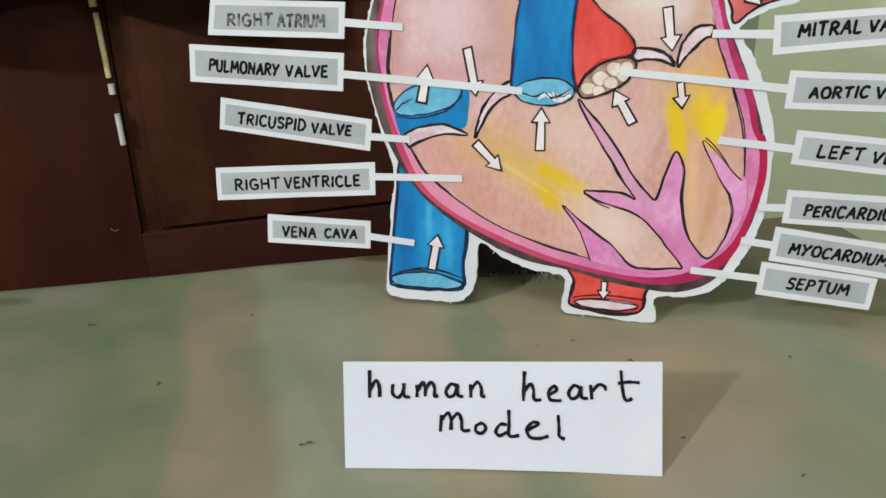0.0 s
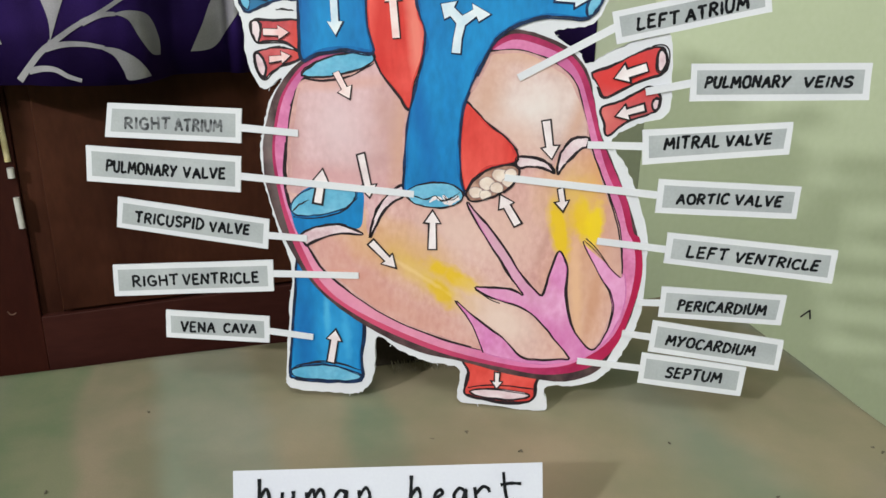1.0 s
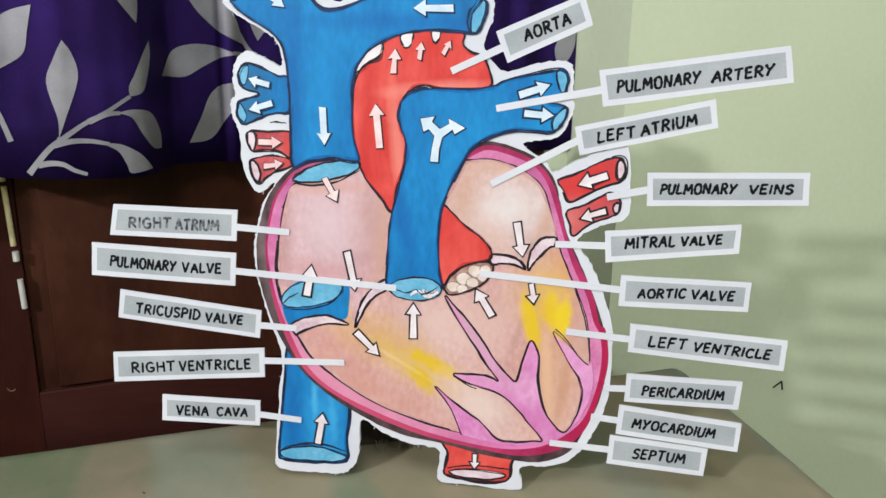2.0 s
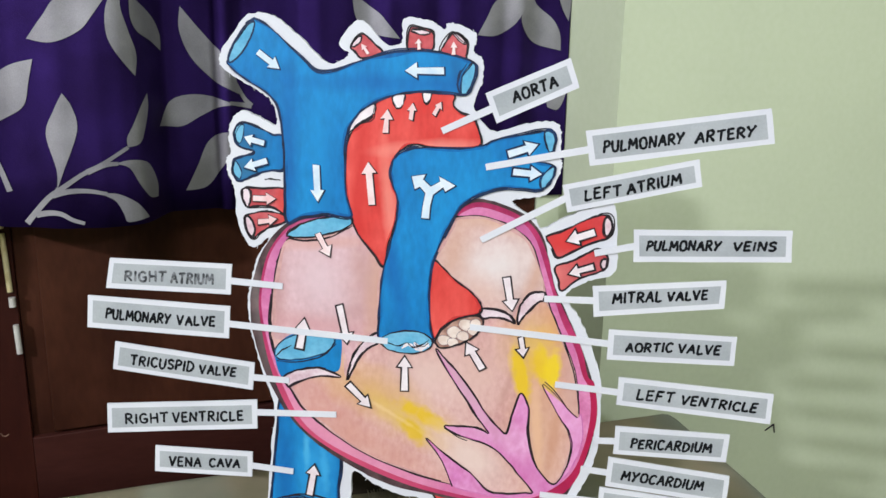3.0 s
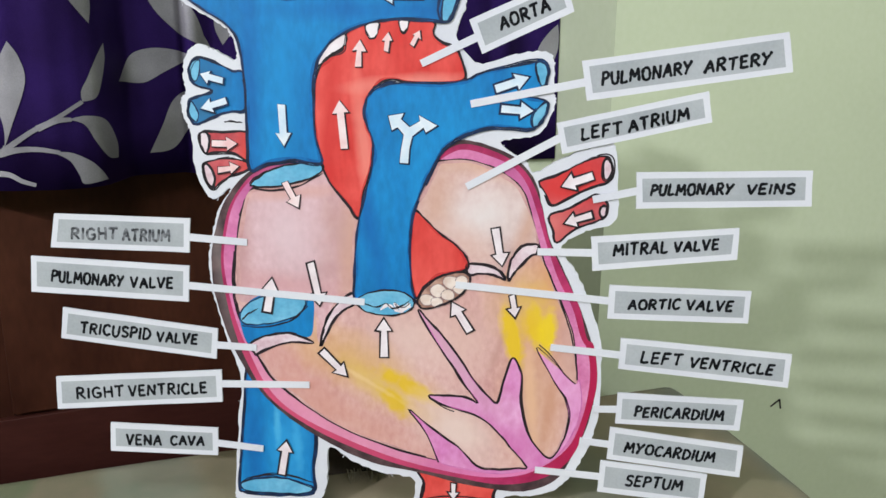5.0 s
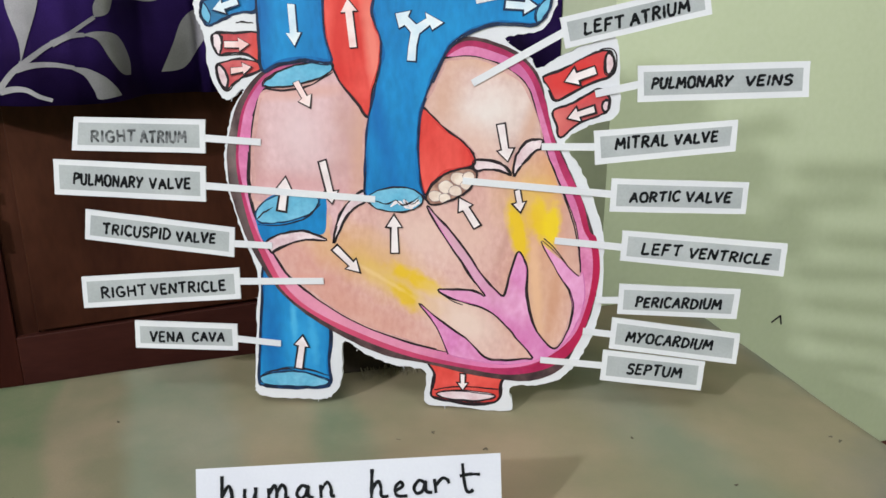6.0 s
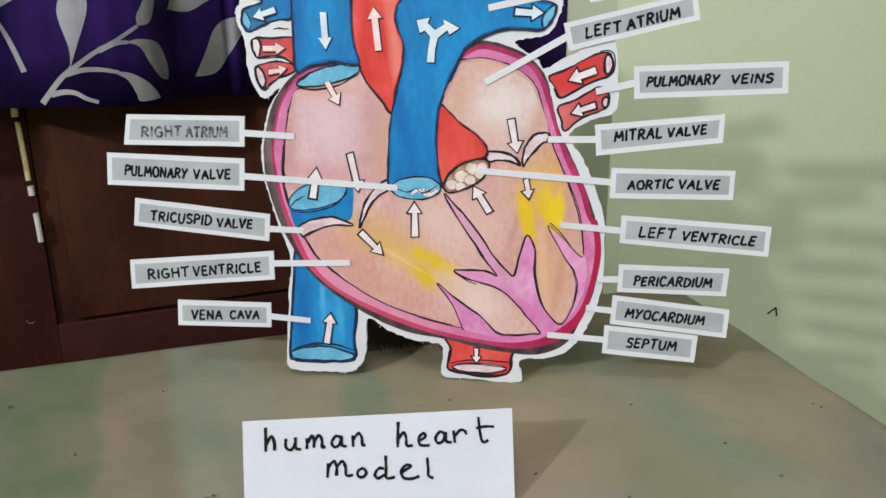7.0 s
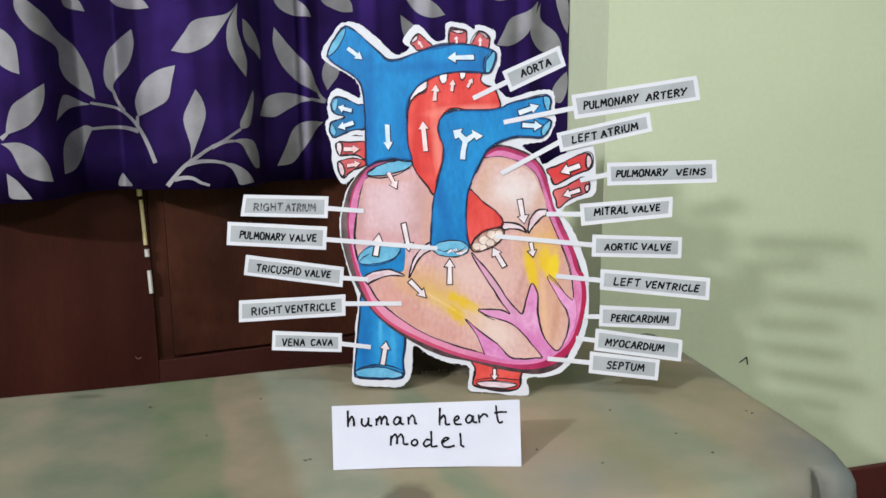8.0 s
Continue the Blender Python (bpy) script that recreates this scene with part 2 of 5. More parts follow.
# left atrium: tan rim, whitish middle
patch(PALE_SKIN, lin(226, 214, 212), (0.076, 0, 0.243), (0.026, 9, 0.017), 8, 0.9, 0.4, 0.9)
patch(PALE_SKIN, lin(206, 160, 140), (0.040, 0, 0.250), (0.010, 9, 0.030), -14, 0.8, 0.4, 0.7)
patch(PALE_SKIN, lin(208, 164, 142), (0.070, 0, 0.279), (0.040, 9, 0.006), -12, 0.8, 0.4, 0.75)
patch(PALE_SKIN, lin(204, 158, 138), (0.106, 0, 0.238), (0.005, 9, 0.026), -16, 0.8, 0.4, 0.75)
patch(PALE_SKIN, lin(214, 172, 158), (0.064, 0, 0.222), (0.020, 9, 0.010), -35, 0.8, 0.5, 0.6)
patch(PALE_SKIN, lin(176, 156, 158), (0.094, 0, 0.206), (0.007, 9, 0.010), 0, 0.8, 0.4, 0.6)
patch(BLUE, lin(96, 186, 222), (-0.081, 0, 0.075), (0.0022, 9, 0.018), 0, 0.6, 0.8, 0.7, 120.0)
patch(BLUE, lin(84, 178, 220), (-0.066, 0, 0.060), (0.0030, 9, 0.020), 4, 0.6, 0.8, 0.6, 120.0)
patch(BLUE, lin(28, 142, 206), (-0.066, 0, 0.335), (0.010, 9, 0.050), 0, 0.7, 0.4, 0.5)
patch(BLUE, lin(44, 98, 136), (-0.122, 0, 0.338), (0.012, 9, 0.011), 0, 0.7, 0.4, 0.75)
patch(BLUE, lin(50, 106, 142), (-0.126, 0, 0.314), (0.012, 9, 0.011), 0, 0.7, 0.4, 0.75)
patch(BLUE, lin(18, 92, 148), (0.042, 0, 0.386), (0.006, 9, 0.016), 15, 0.7, 0.4, 0.7)
patch(BLUE, lin(4, 84, 158), (-0.090, 0, 0.320), (0.007, 9, 0.060), -3, 0.6, 0.4, 0.6)
patch(BLUE, lin(52, 160, 220), (-0.073, 0, 0.055), (0.014, 9, 0.034), 0, 0.6, 0.5, 0.65)
patch(BLUE, lin(4, 84, 158), (-0.100, 0, 0.060), (0.008, 9, 0.040), 0, 0.6, 0.4, 0.6)
patch(BLUE, lin(6, 88, 164), (-0.010, 0, 0.250), (0.006, 9, 0.070), 12, 0.6, 0.4, 0.6)
patch(BLUE, lin(6, 88, 164), (-0.005, 0, 0.382), (0.060, 9, 0.006), 0, 0.6, 0.4, 0.5)
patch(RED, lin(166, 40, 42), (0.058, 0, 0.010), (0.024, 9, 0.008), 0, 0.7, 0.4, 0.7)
patch(RED, lin(236, 140, 126), (-0.010, 0, 0.290), (0.005, 9, 0.040), 6, 0.6, 0.4, 0.7)
patch(RED, lin(238, 150, 136), (0.020, 0, 0.334), (0.034, 9, 0.005), 4, 0.6, 0.4, 0.7)
patch(RED, lin(198, 40, 38), (-0.034, 0, 0.300), (0.006, 9, 0.050), -6, 0.6, 0.4, 0.6)
WALL = material("green_wall_paint", lin(199, 207, 177), lin(207, 215, 184), 2.2, rough=0.75, bump=0.08, fine=120, speck=0.08)
CEILING = material("ceiling_paint", lin(226, 226, 220), lin(234, 234, 228), 2, rough=0.85, bump=0.05, fine=120, speck=0.05)
MAROON = material("maroon_paint", lin(72, 22, 22), lin(88, 30, 28), 6, rough=0.45, bump=0.1, fine=90, speck=0.2)
FLOOR = material("grey_floor", lin(120, 112, 104), lin(140, 132, 122), 5, rough=0.5, bump=0.1, fine=90)
WOOD = material("dark_brown_wood", lin(50, 20, 14), lin(64, 30, 20), 5, (2.4, 2.4, 0.5), 0.55, 0.15, 90, speck=0.25)
WOOD_RED = material("red_brown_wood", lin(52, 25, 21), lin(66, 34, 28), 6, (0.5, 2.0, 2.0), 0.5, 0.15, 90, speck=0.25)
WOOD_DEEP = material("deep_brown_wood", lin(52, 26, 17), lin(74, 41, 28), 5, (2.2, 2.2, 0.8), 0.5, 0.15, 80, speck=0.25)
for wood in (WOOD, WOOD_RED, WOOD_DEEP):
    wood.node_tree.nodes["Principled BSDF"].inputs["Specular IOR Level"].default_value = 0.12
BRASS = material("pale_brass", lin(206, 186, 132), lin(228, 214, 170), 60, rough=0.4, bump=0.1, metal=0.3)
PALE_CURVE = material("pale_brown_curve", lin(84, 56, 44), lin(122, 92, 76), 200, rough=0.6)
STEEL = material("pale_steel", lin(212, 206, 198), lin(232, 228, 222), 60, rough=0.4, bump=0.1, metal=0.3)
CLOTH = material("olive_cloth", lin(110, 119, 94), lin(157, 143, 121), 15, (1, 1, 1), 0.92, 0.12, 900, speck=0.2)
CRUMB = material("dark_fibre", lin(86, 80, 67), lin(110, 102, 88), 200, rough=0.9)
GREEN_BAND, BROWN_BAND, GREY_BAND, BLUE_BAND = lin(116, 127, 102), lin(149, 136, 110), lin(136, 139, 122), lin(122, 129, 125)
VIOLET = material("violet_curtain_cloth", lin(37, 22, 66), lin(52, 33, 95), 9, rough=0.62, bump=0.2, fine=900, metal=0.8, speck=0.25)
VIOLET.node_tree.nodes["Principled BSDF"].inputs["Specular IOR Level"].default_value = 0.08
SILVER = material("silver_leaf_print", lin(137, 134, 139), lin(161, 158, 163), 18, rough=0.62, bump=0.2, fine=900, metal=0.75, speck=0.2)
PROP_BOARD = material("dark_prop_board", lin(52, 44, 38), lin(72, 62, 52), 30, rough=0.85)
FRAY = material("frayed_fibre", lin(128, 120, 102), lin(168, 158, 136), 80, rough=0.9)
TABLE_WOOD = material("table_wood", lin(96, 66, 44), lin(120, 84, 58), 8, (0.5, 4, 4), 0.5, 0.2, 90)
LAMP_BODY = material("lamp_body", lin(225, 225, 225), lin(235, 235, 235), 10, rough=0.5)


def banded(mat, bands, slant, reach):
    """Soft, faded stripes woven along the cloth: the colours follow x + slant * y, bent a little by noise."""
    nodes, links = mat.node_tree.nodes, mat.node_tree.links
    bsdf = nodes["Principled BSDF"]
    coord, split = nodes.new("ShaderNodeTexCoord"), nodes.new("ShaderNodeSeparateXYZ")
    links.new(coord.outputs["Object"], split.inputs["Vector"])
    along, bend, shift = nodes.new("ShaderNodeMath"), nodes.new("ShaderNodeTexNoise"), nodes.new("ShaderNodeMath")
    along.operation, shift.operation = "MULTIPLY_ADD", "MULTIPLY_ADD"
    links.new(split.outputs["Y"], along.inputs[0])
    along.inputs[1].default_value = slant
    links.new(split.outputs["X"], along.inputs[2])
    bend.inputs["Scale"].default_value = 9.0
    links.new(coord.outputs["Object"], bend.inputs["Vector"])
    links.new(bend.outputs["Fac"], shift.inputs[0])
    shift.inputs[1].default_value = 0.05
    links.new(along.outputs["Value"], shift.inputs[2])
    span = nodes.new("ShaderNodeMapRange")
    span.inputs["From Min"].default_value, span.inputs["From Max"].default_value = -reach + 0.025, reach + 0.025
    links.new(shift.outputs["Value"], span.inputs["Value"])
    ramp = nodes.new("ShaderNodeValToRGB")
    ramp.color_ramp.interpolation = "EASE"
    while len(ramp.color_ramp.elements) < len(bands):
        ramp.color_ramp.elements.new(0.5)
    for e, (s, colour) in zip(ramp.color_ramp.elements, bands):
        e.position, e.color = (s + reach) / (2 * reach), colour
    links.new(span.outputs["Result"], ramp.inputs["Fac"])
    mix = nodes.new("ShaderNodeMix")
    mix.data_type = "RGBA"
    mix.inputs["Factor"].default_value = 0.64
    links.new(bsdf.inputs["Base Color"].links[0].from_socket, mix.inputs["A"])
    links.new(ramp.outputs["Color"], mix.inputs["B"])
    links.new(mix.outputs["Result"], bsdf.inputs["Base Color"])


LEFT_GREEN, LEFT_BROWN, LEFT_BLUE, LEFT_OLIVE = lin(87, 102, 70), lin(128, 115, 93), lin(98, 104, 87), lin(118, 115, 98)
banded(CLOTH, [(-0.6, LEFT_OLIVE), (-0.505, LEFT_OLIVE), (-0.465, LEFT_BLUE), (-0.39, LEFT_BLUE), (-0.345, LEFT_GREEN), (-0.305, LEFT_GREEN), (-0.285, LEFT_BROWN), (-0.238, LEFT_BROWN), (-0.215, GREY_BAND), (-0.16, GREY_BAND), (-0.125, BROWN_BAND),
               (-0.09, BROWN_BAND), (-0.065, GREEN_BAND), (-0.05, GREEN_BAND), (-0.02, BROWN_BAND), (0.13, BROWN_BAND), (0.2, GREY_BAND), (0.26, BROWN_BAND), (0.35, BROWN_BAND), (0.41, BLUE_BAND), (0.6, BLUE_BAND)], 0.46, 0.6)
patch(CLOTH, lin(118, 126, 98), (0.215, -0.130, 0.75), (0.045, 0.070, 9), 10, 0.9, 0.5, 0.55, 25.0)
patch(CLOTH, lin(132, 134, 134), (0.140, -0.210, 0.75), (0.040, 0.050, 9), 30, 0.9, 0.5, 0.5, 25.0)
patch(CLOTH, lin(126, 132, 104), (0.120, 0.060, 0.75), (0.030, 0.060, 9), 0, 0.9, 0.5, 0.4, 25.0)
# darker and bluer round the hanging front right corner
patch(CLOTH, lin(98, 106, 108), (0.405, -0.150, 0.75), (0.062, 0.090, 9), 0, 0.8, 0.4, 0.85, 25.0)
patch(CLOTH, lin(78, 72, 60), (-0.430, -0.050, 0.75), (0.018, 0.006, 9), 10, 0.6, 0.5, 0.6, 60.0)
patch(CLOTH, lin(160, 130, 112), (0.050, -0.130, 0.75), (0.060, 0.050, 9), 0, 0.9, 0.5, 0.4, 25.0)


# ---- builders ----
def mesh_of(name, verts, faces):
    me = bpy.data.meshes.new(name)
    me.from_pydata(verts, [], faces)
    me.update()
    return me


def part(name, me, mat, parent=None, label="", at=None):
    """Links a mesh (or bmesh) as one object, under a thing or a part."""
    if isinstance(me, bmesh.types.BMesh):
        bm, me = me, bpy.data.meshes.new(name)
        bm.to_mesh(me)
        bm.free()
    if mat:
        me.materials.append(mat)
    ob = new(name, me)
    if parent:
        ob.parent = parent
    if at is not None:
        ob.matrix_basis = at
    if label:
        ob["label"] = label
    return ob


def box(bm, lo, hi, bevel=0.0):
    made = bmesh.ops.create_cube(bm, size=1.0)["verts"]
    for v in made:
        v.co = [lo[i] + (v.co[i] + 0.5) * (hi[i] - lo[i]) for i in range(3)]
    if bevel:
        edges = list({e for v in made for e in v.link_edges})
        bmesh.ops.bevel(bm, geom=edges, offset=bevel, segments=2, affect="EDGES", profile=0.5)
    return bm


def boxes(*rows, bevel=0.0):
    bm = bmesh.new()
    for lo, hi in rows:
        box(bm, lo, hi, bevel)
    return bm


def rod(bm, a, b, r, segments=14):
    a, b = Vector(a), Vector(b)
    m = Matrix.Translation((a + b) / 2) @ (b - a).to_track_quat("Z", "Y").to_matrix().to_4x4()
    bmesh.ops.create_cone(bm, cap_ends=True, segments=segments, radius1=r, radius2=r, depth=(b - a).length, matrix=m)
    return bm


def spline(points, steps=5, closed=True, ragged=0.0):
    """A smooth curve through the points."""
    n, out = len(points), []
    for i in range(n if closed else n - 1):
        p = [Vector(points[(i + k) % n] if closed else points[min(max(i + k, 0), n - 1)]) for k in (-1, 0, 1, 2)]
        for s in range(steps):
            t = s / steps
            a, b, c, d = p
            q = 0.5 * (2 * b + (c - a) * t + (2 * a - 5 * b + 4 * c - d) * t * t + (3 * b - a - 3 * c + d) * t ** 3)
            if ragged:
                q += Vector((random.uniform(-ragged, ragged), random.uniform(-ragged, ragged)))
            out.append(q)
    if not closed:
        out.append(Vector(points[-1]))
    return out


def sheet_mesh(name, outline, y, thick=0.0):
    """A flat shape in the x-z plane, from an outline in millimetres; with a thickness it has a back and edges."""
    pts = [Vector((p[0] / 1000, y, p[1] / 1000)) for p in outline]
    tris = mathutils.geometry.tessellate_polygon([pts])
    n = len(pts)
    faces = []
    for a, b, c in tris:
        area = (pts[b].x - pts[a].x) * (pts[c].z - pts[a].z) - (pts[c].x - pts[a].x) * (pts[b].z - pts[a].z)
        faces.append((a, b, c) if area > 0 else (a, c, b))
    verts = [tuple(p) for p in pts]
    if thick:
        verts += [(p.x, p.y + thick, p.z) for p in pts]
        faces += [(c + n, b + n, a + n) for a, b, c in faces[:len(tris)]]
        faces += [(i, i + n, (i + 1) % n + n, (i + 1) % n) for i in range(n)]
    return mesh_of(name, verts, faces)


LAYER = 0.00006


def painted(name, points, layer, mat, parent, label="", steps=5, ragged=0.0):
    return part(name, sheet_mesh(name, spline(points, steps, True, ragged), -LAYER * layer), mat, parent, label)


def inked(points, width, layer, parent, closed=True, steps=5, mat=None, name="ink_line", sketchy=True):
    """A brushed line of uneven width along a smooth curve."""
    c = spline(points, steps, closed)
    n, verts, faces = len(c), [], []
    y = -LAYER * layer
    seed = random.uniform(0, 50)
    c = [p + Vector((noise.noise((i * 0.55, seed, 2.0)), noise.noise((i * 0.55, seed, 7.0)))) * (0.5 if sketchy else 0.1) for i, p in enumerate(c)]
    for i, p in enumerate(c):
        q0, q1 = (c[i - 1], c[(i + 1) % n]) if closed else (c[max(i - 1, 0)], c[min(i + 1, n - 1)])
        d = (q1 - q0).normalized()
        side = Vector((-d.y, d.x))
        w = width * max(0.24, 0.44 + 0.40 * noise.noise((i * 0.31 + seed, seed, 0)) + 0.12 * noise.noise((i * 1.3 + seed, 4.0, seed)))
        if not closed:
            w *= min(1, 0.35 + 3 * min(i, n - 1 - i) / n)
        for k in (1, -1):
            v = p + side * (w * k)
            verts.append((v.x / 1000, y, v.y / 1000))
    for i in range(n if closed else n - 1):
        j = (i + 1) % n
        faces.append((2 * i, 2 * i + 1, 2 * j + 1, 2 * j))
    if sketchy:
        # a thinner second stroke that wanders off the first one here and there
        base = len(verts)
        for i, p in enumerate(c):
            q0, q1 = (c[i - 1], c[(i + 1) % n]) if closed else (c[max(i - 1, 0)], c[min(i + 1, n - 1)])
            d = (q1 - q0).normalized()
            side = Vector((-d.y, d.x))
            off = 2.9 * noise.noise((i * 0.08 + seed, 3.1, seed)) + 0.2
            for k in (0.28, -0.28):
                v = p + side * (off + width * k)
                verts.append((v.x / 1000, y - LAYER * 0.5, v.y / 1000))
        for i in range(n if closed else n - 1):
            j = (i + 1) % n
            if noise.noise((i * 0.07 + seed, 9.0, 0)) > -0.12:
                faces.append((base + 2 * i, base + 2 * i + 1, base + 2 * j + 1, base + 2 * j))
    return part(name, mesh_of(name, verts, faces), mat or INK, parent)


def washed(points, width, layer, mat, parent, steps=5):
    """A brushed rim of uneven width just inside a painted shape's outline."""
    c = spline(points, steps)
    n, verts = len(c), []
    inward = 1 if sum(c[i - 1].x * c[i].y - c[i].x * c[i - 1].y for i in range(n)) > 0 else -1
    seed = random.uniform(0, 50)
    for i, p in enumerate(c):
        d = (c[(i + 1) % n] - c[i - 1]).normalized()
        q = p + Vector((-d.y, d.x)) * (inward * width * max(0.12, 0.62 + 0.9 * noise.noise((i * 0.17 + seed, seed, 1.0))))
        verts += [(p.x / 1000, -LAYER * layer, p.y / 1000), (q.x / 1000, -LAYER * layer, q.y / 1000)]
    faces = [(2 * i, 2 * i + 1, 2 * ((i + 1) % n) + 1, 2 * ((i + 1) % n)) for i in range(n)]
    return part("edge_wash", mesh_of("edge_wash", verts, faces), mat, parent)


glyphs = {}


def glyph(ch, width, *strokes):
    """A capital drawn in marker strokes; the cap height is 1."""
    glyphs[ch] = (width, strokes)


glyph("A", 0.74, [(0.0, 0.0), (0.2, 0.52), (0.42, 1.0)], [(0.40, 0.98), (0.58, 0.5), (0.74, 0.0)], [(0.12, 0.36), (0.40, 0.40), (0.66, 0.38)])
glyph("C", 0.66, [(0.64, 0.84), (0.46, 0.98), (0.18, 0.90), (0.02, 0.55), (0.10, 0.16), (0.36, 0.0), (0.66, 0.14)])
glyph("D", 0.70, [(0.08, 0.98), (0.05, 0.5), (0.04, 0.02)], [(0.0, 0.97), (0.36, 0.94), (0.66, 0.66), (0.66, 0.34), (0.40, 0.05), (0.02, 0.02)])
glyph("E", 0.58, [(0.06, 1.0), (0.04, 0.5), (0.02, 0.02)], [(0.04, 0.98), (0.56, 1.0)], [(0.04, 0.52), (0.48, 0.54)], [(0.02, 0.02), (0.58, 0.05)])
glyph("F", 0.58, [(0.06, 1.0), (0.04, 0.5), (0.02, 0.0)], [(0.04, 0.97), (0.58, 1.0)], [(0.04, 0.52), (0.46, 0.54)])
glyph("G", 0.72, [(0.64, 0.86), (0.42, 0.99), (0.12, 0.84), (0.02, 0.48), (0.14, 0.10), (0.44, 0.0), (0.66, 0.16), (0.68, 0.42)], [(0.38, 0.42), (0.72, 0.44)])
glyph("H", 0.66, [(0.06, 1.0), (0.02, 0.0)], [(0.64, 1.0), (0.62, 0.0)], [(0.04, 0.50), (0.64, 0.53)])
glyph("I", 0.14, [(0.09, 1.0), (0.07, 0.5), (0.06, 0.0)])
glyph("L", 0.56, [(0.08, 1.0), (0.04, 0.5), (0.02, 0.02)], [(0.02, 0.03), (0.30, 0.02), (0.56, 0.08)])
glyph("M", 0.90, [(0.0, 0.0), (0.08, 0.5), (0.14, 1.0)], [(0.14, 0.98), (0.30, 0.6), (0.44, 0.34)], [(0.44, 0.34), (0.62, 0.66), (0.78, 1.0)], [(0.78, 0.98), (0.84, 0.5), (0.88, 0.0)])
glyph("N", 0.74, [(0.02, 0.0), (0.06, 0.5), (0.08, 1.0)], [(0.08, 0.98), (0.36, 0.5), (0.64, 0.02)], [(0.64, 0.02), (0.68, 0.5), (0.70, 1.0)])
glyph("O", 0.74, [(0.40, 0.99), (0.12, 0.86), (0.02, 0.48), (0.14, 0.10), (0.40, 0.0), (0.66, 0.14), (0.72, 0.52), (0.60, 0.88), (0.36, 0.99)])
glyph("P", 0.60, [(0.08, 1.0), (0.05, 0.5), (0.02, 0.0)], [(0.02, 0.95), (0.36, 1.0), (0.58, 0.84), (0.50, 0.58), (0.06, 0.46)])
glyph("R", 0.66, [(0.08, 1.0), (0.05, 0.5), (0.02, 0.0)], [(0.02, 0.95), (0.36, 1.0), (0.58, 0.84), (0.48, 0.58), (0.06, 0.48)], [(0.26, 0.50), (0.44, 0.26), (0.66, 0.0)])
glyph("S", 0.60, [(0.58, 0.86), (0.36, 0.99), (0.08, 0.86), (0.12, 0.60), (0.42, 0.48), (0.58, 0.26), (0.40, 0.03), (0.02, 0.10)])
glyph("T", 0.70, [(0.0, 0.95), (0.34, 0.98), (0.70, 1.0)], [(0.37, 0.98), (0.34, 0.5), (0.32, 0.0)])
glyph("U", 0.68, [(0.04, 1.0), (0.03, 0.45), (0.14, 0.06), (0.38, 0.0), (0.58, 0.14), (0.64, 0.55), (0.66, 1.0)])
glyph("V", 0.70, [(0.0, 1.0), (0.16, 0.5), (0.32, 0.0)], [(0.32, 0.0), (0.52, 0.52), (0.70, 1.0)])
glyph("Y", 0.72, [(0.0, 1.0), (0.16, 0.72), (0.34, 0.50)], [(0.72, 1.0), (0.52, 0.72), (0.34, 0.48), (0.14, 0.0)])


def marker_word(word, x0, z0, x1, z1, cap, verts, faces, depth):
    """One word in marker strokes between two ends of its base line; adds to verts and faces, in millimetres."""
    base, run = Vector((x0, z0)), Vector((x1 - x0, z1 - z0))
    ex = run.normalized()
    ez = Vector((-ex.y, ex.x))
    gap = 0.27
    total = sum(glyphs[c][0] for c in word) + gap * (len(word) - 1)
    sx, at, tall_cap = run.length / total, 0.0, cap * 0.86
    for c in word:
        wide, strokes = glyphs[c]
        lean, lift, tall = 0.10 + random.uniform(-0.05, 0.05), random.uniform(-0.04, 0.04), 1 + random.uniform(-0.05, 0.06)
        for stroke in strokes:
            c2 = spline([base + ex * ((at + x) * sx + lean * (z - 0.5) * tall_cap + random.uniform(-0.08, 0.08)) + ez * ((z * tall + lift + 0.04) * tall_cap + random.uniform(-0.08, 0.08)) for x, z in stroke], 6, False)
            n, first, seed = len(c2), len(verts), random.uniform(0, 40)
            depth += 0.000004
            for i, q in enumerate(c2):
                d = (c2[min(i + 1, n - 1)] - c2[max(i - 1, 0)]).normalized()
                w = 1.0 * (1 + 0.34 * noise.noise((i * 0.45, seed, 0.5)) + 0.22 * noise.noise((i * 1.7, seed, 3.5))) * (0.62 if i in (0, n - 1) else 1.0)
                q = q + d * (-0.45 if i == 0 else 0.45 if i == n - 1 else 0.0)
                for k in (1, -1):
                    v = q + Vector((-d.y, d.x)) * (w * k)
                    verts.append((v.x / 1000, -depth, v.y / 1000))
            faces += [(first + 2 * i, first + 2 * i + 1, first + 2 * i + 3, first + 2 * i + 2) for i in range(n - 1)]
        at += wide + gap
    return depth


# ---- the room ----
# The back wall runs along u; v goes into the wall.
ROOM = pose(0, 0.287, 0, 0, 0, 21.8)
U0, U1, V0, H = -3.6, 2.6, -4.2, 2.75
OPEN_L, OPEN_R, OPEN_TOP = -1.05, 0.228, 2.1


def structure(name, bm, mat, label, category):
    ob = part(name, bm, mat, at=ROOM)
    return tagged(ob, label, category, kind="structure")


bm = boxes(((U0, 0, 0), (OPEN_L, 0.2, H)), ((OPEN_R, 0, 0), (U1, 0.2, H)), ((OPEN_L, 0, OPEN_TOP), (OPEN_R, 0.2, H)), ((0.176, 0.109, 0), (OPEN_R, 0.2, OPEN_TOP)))
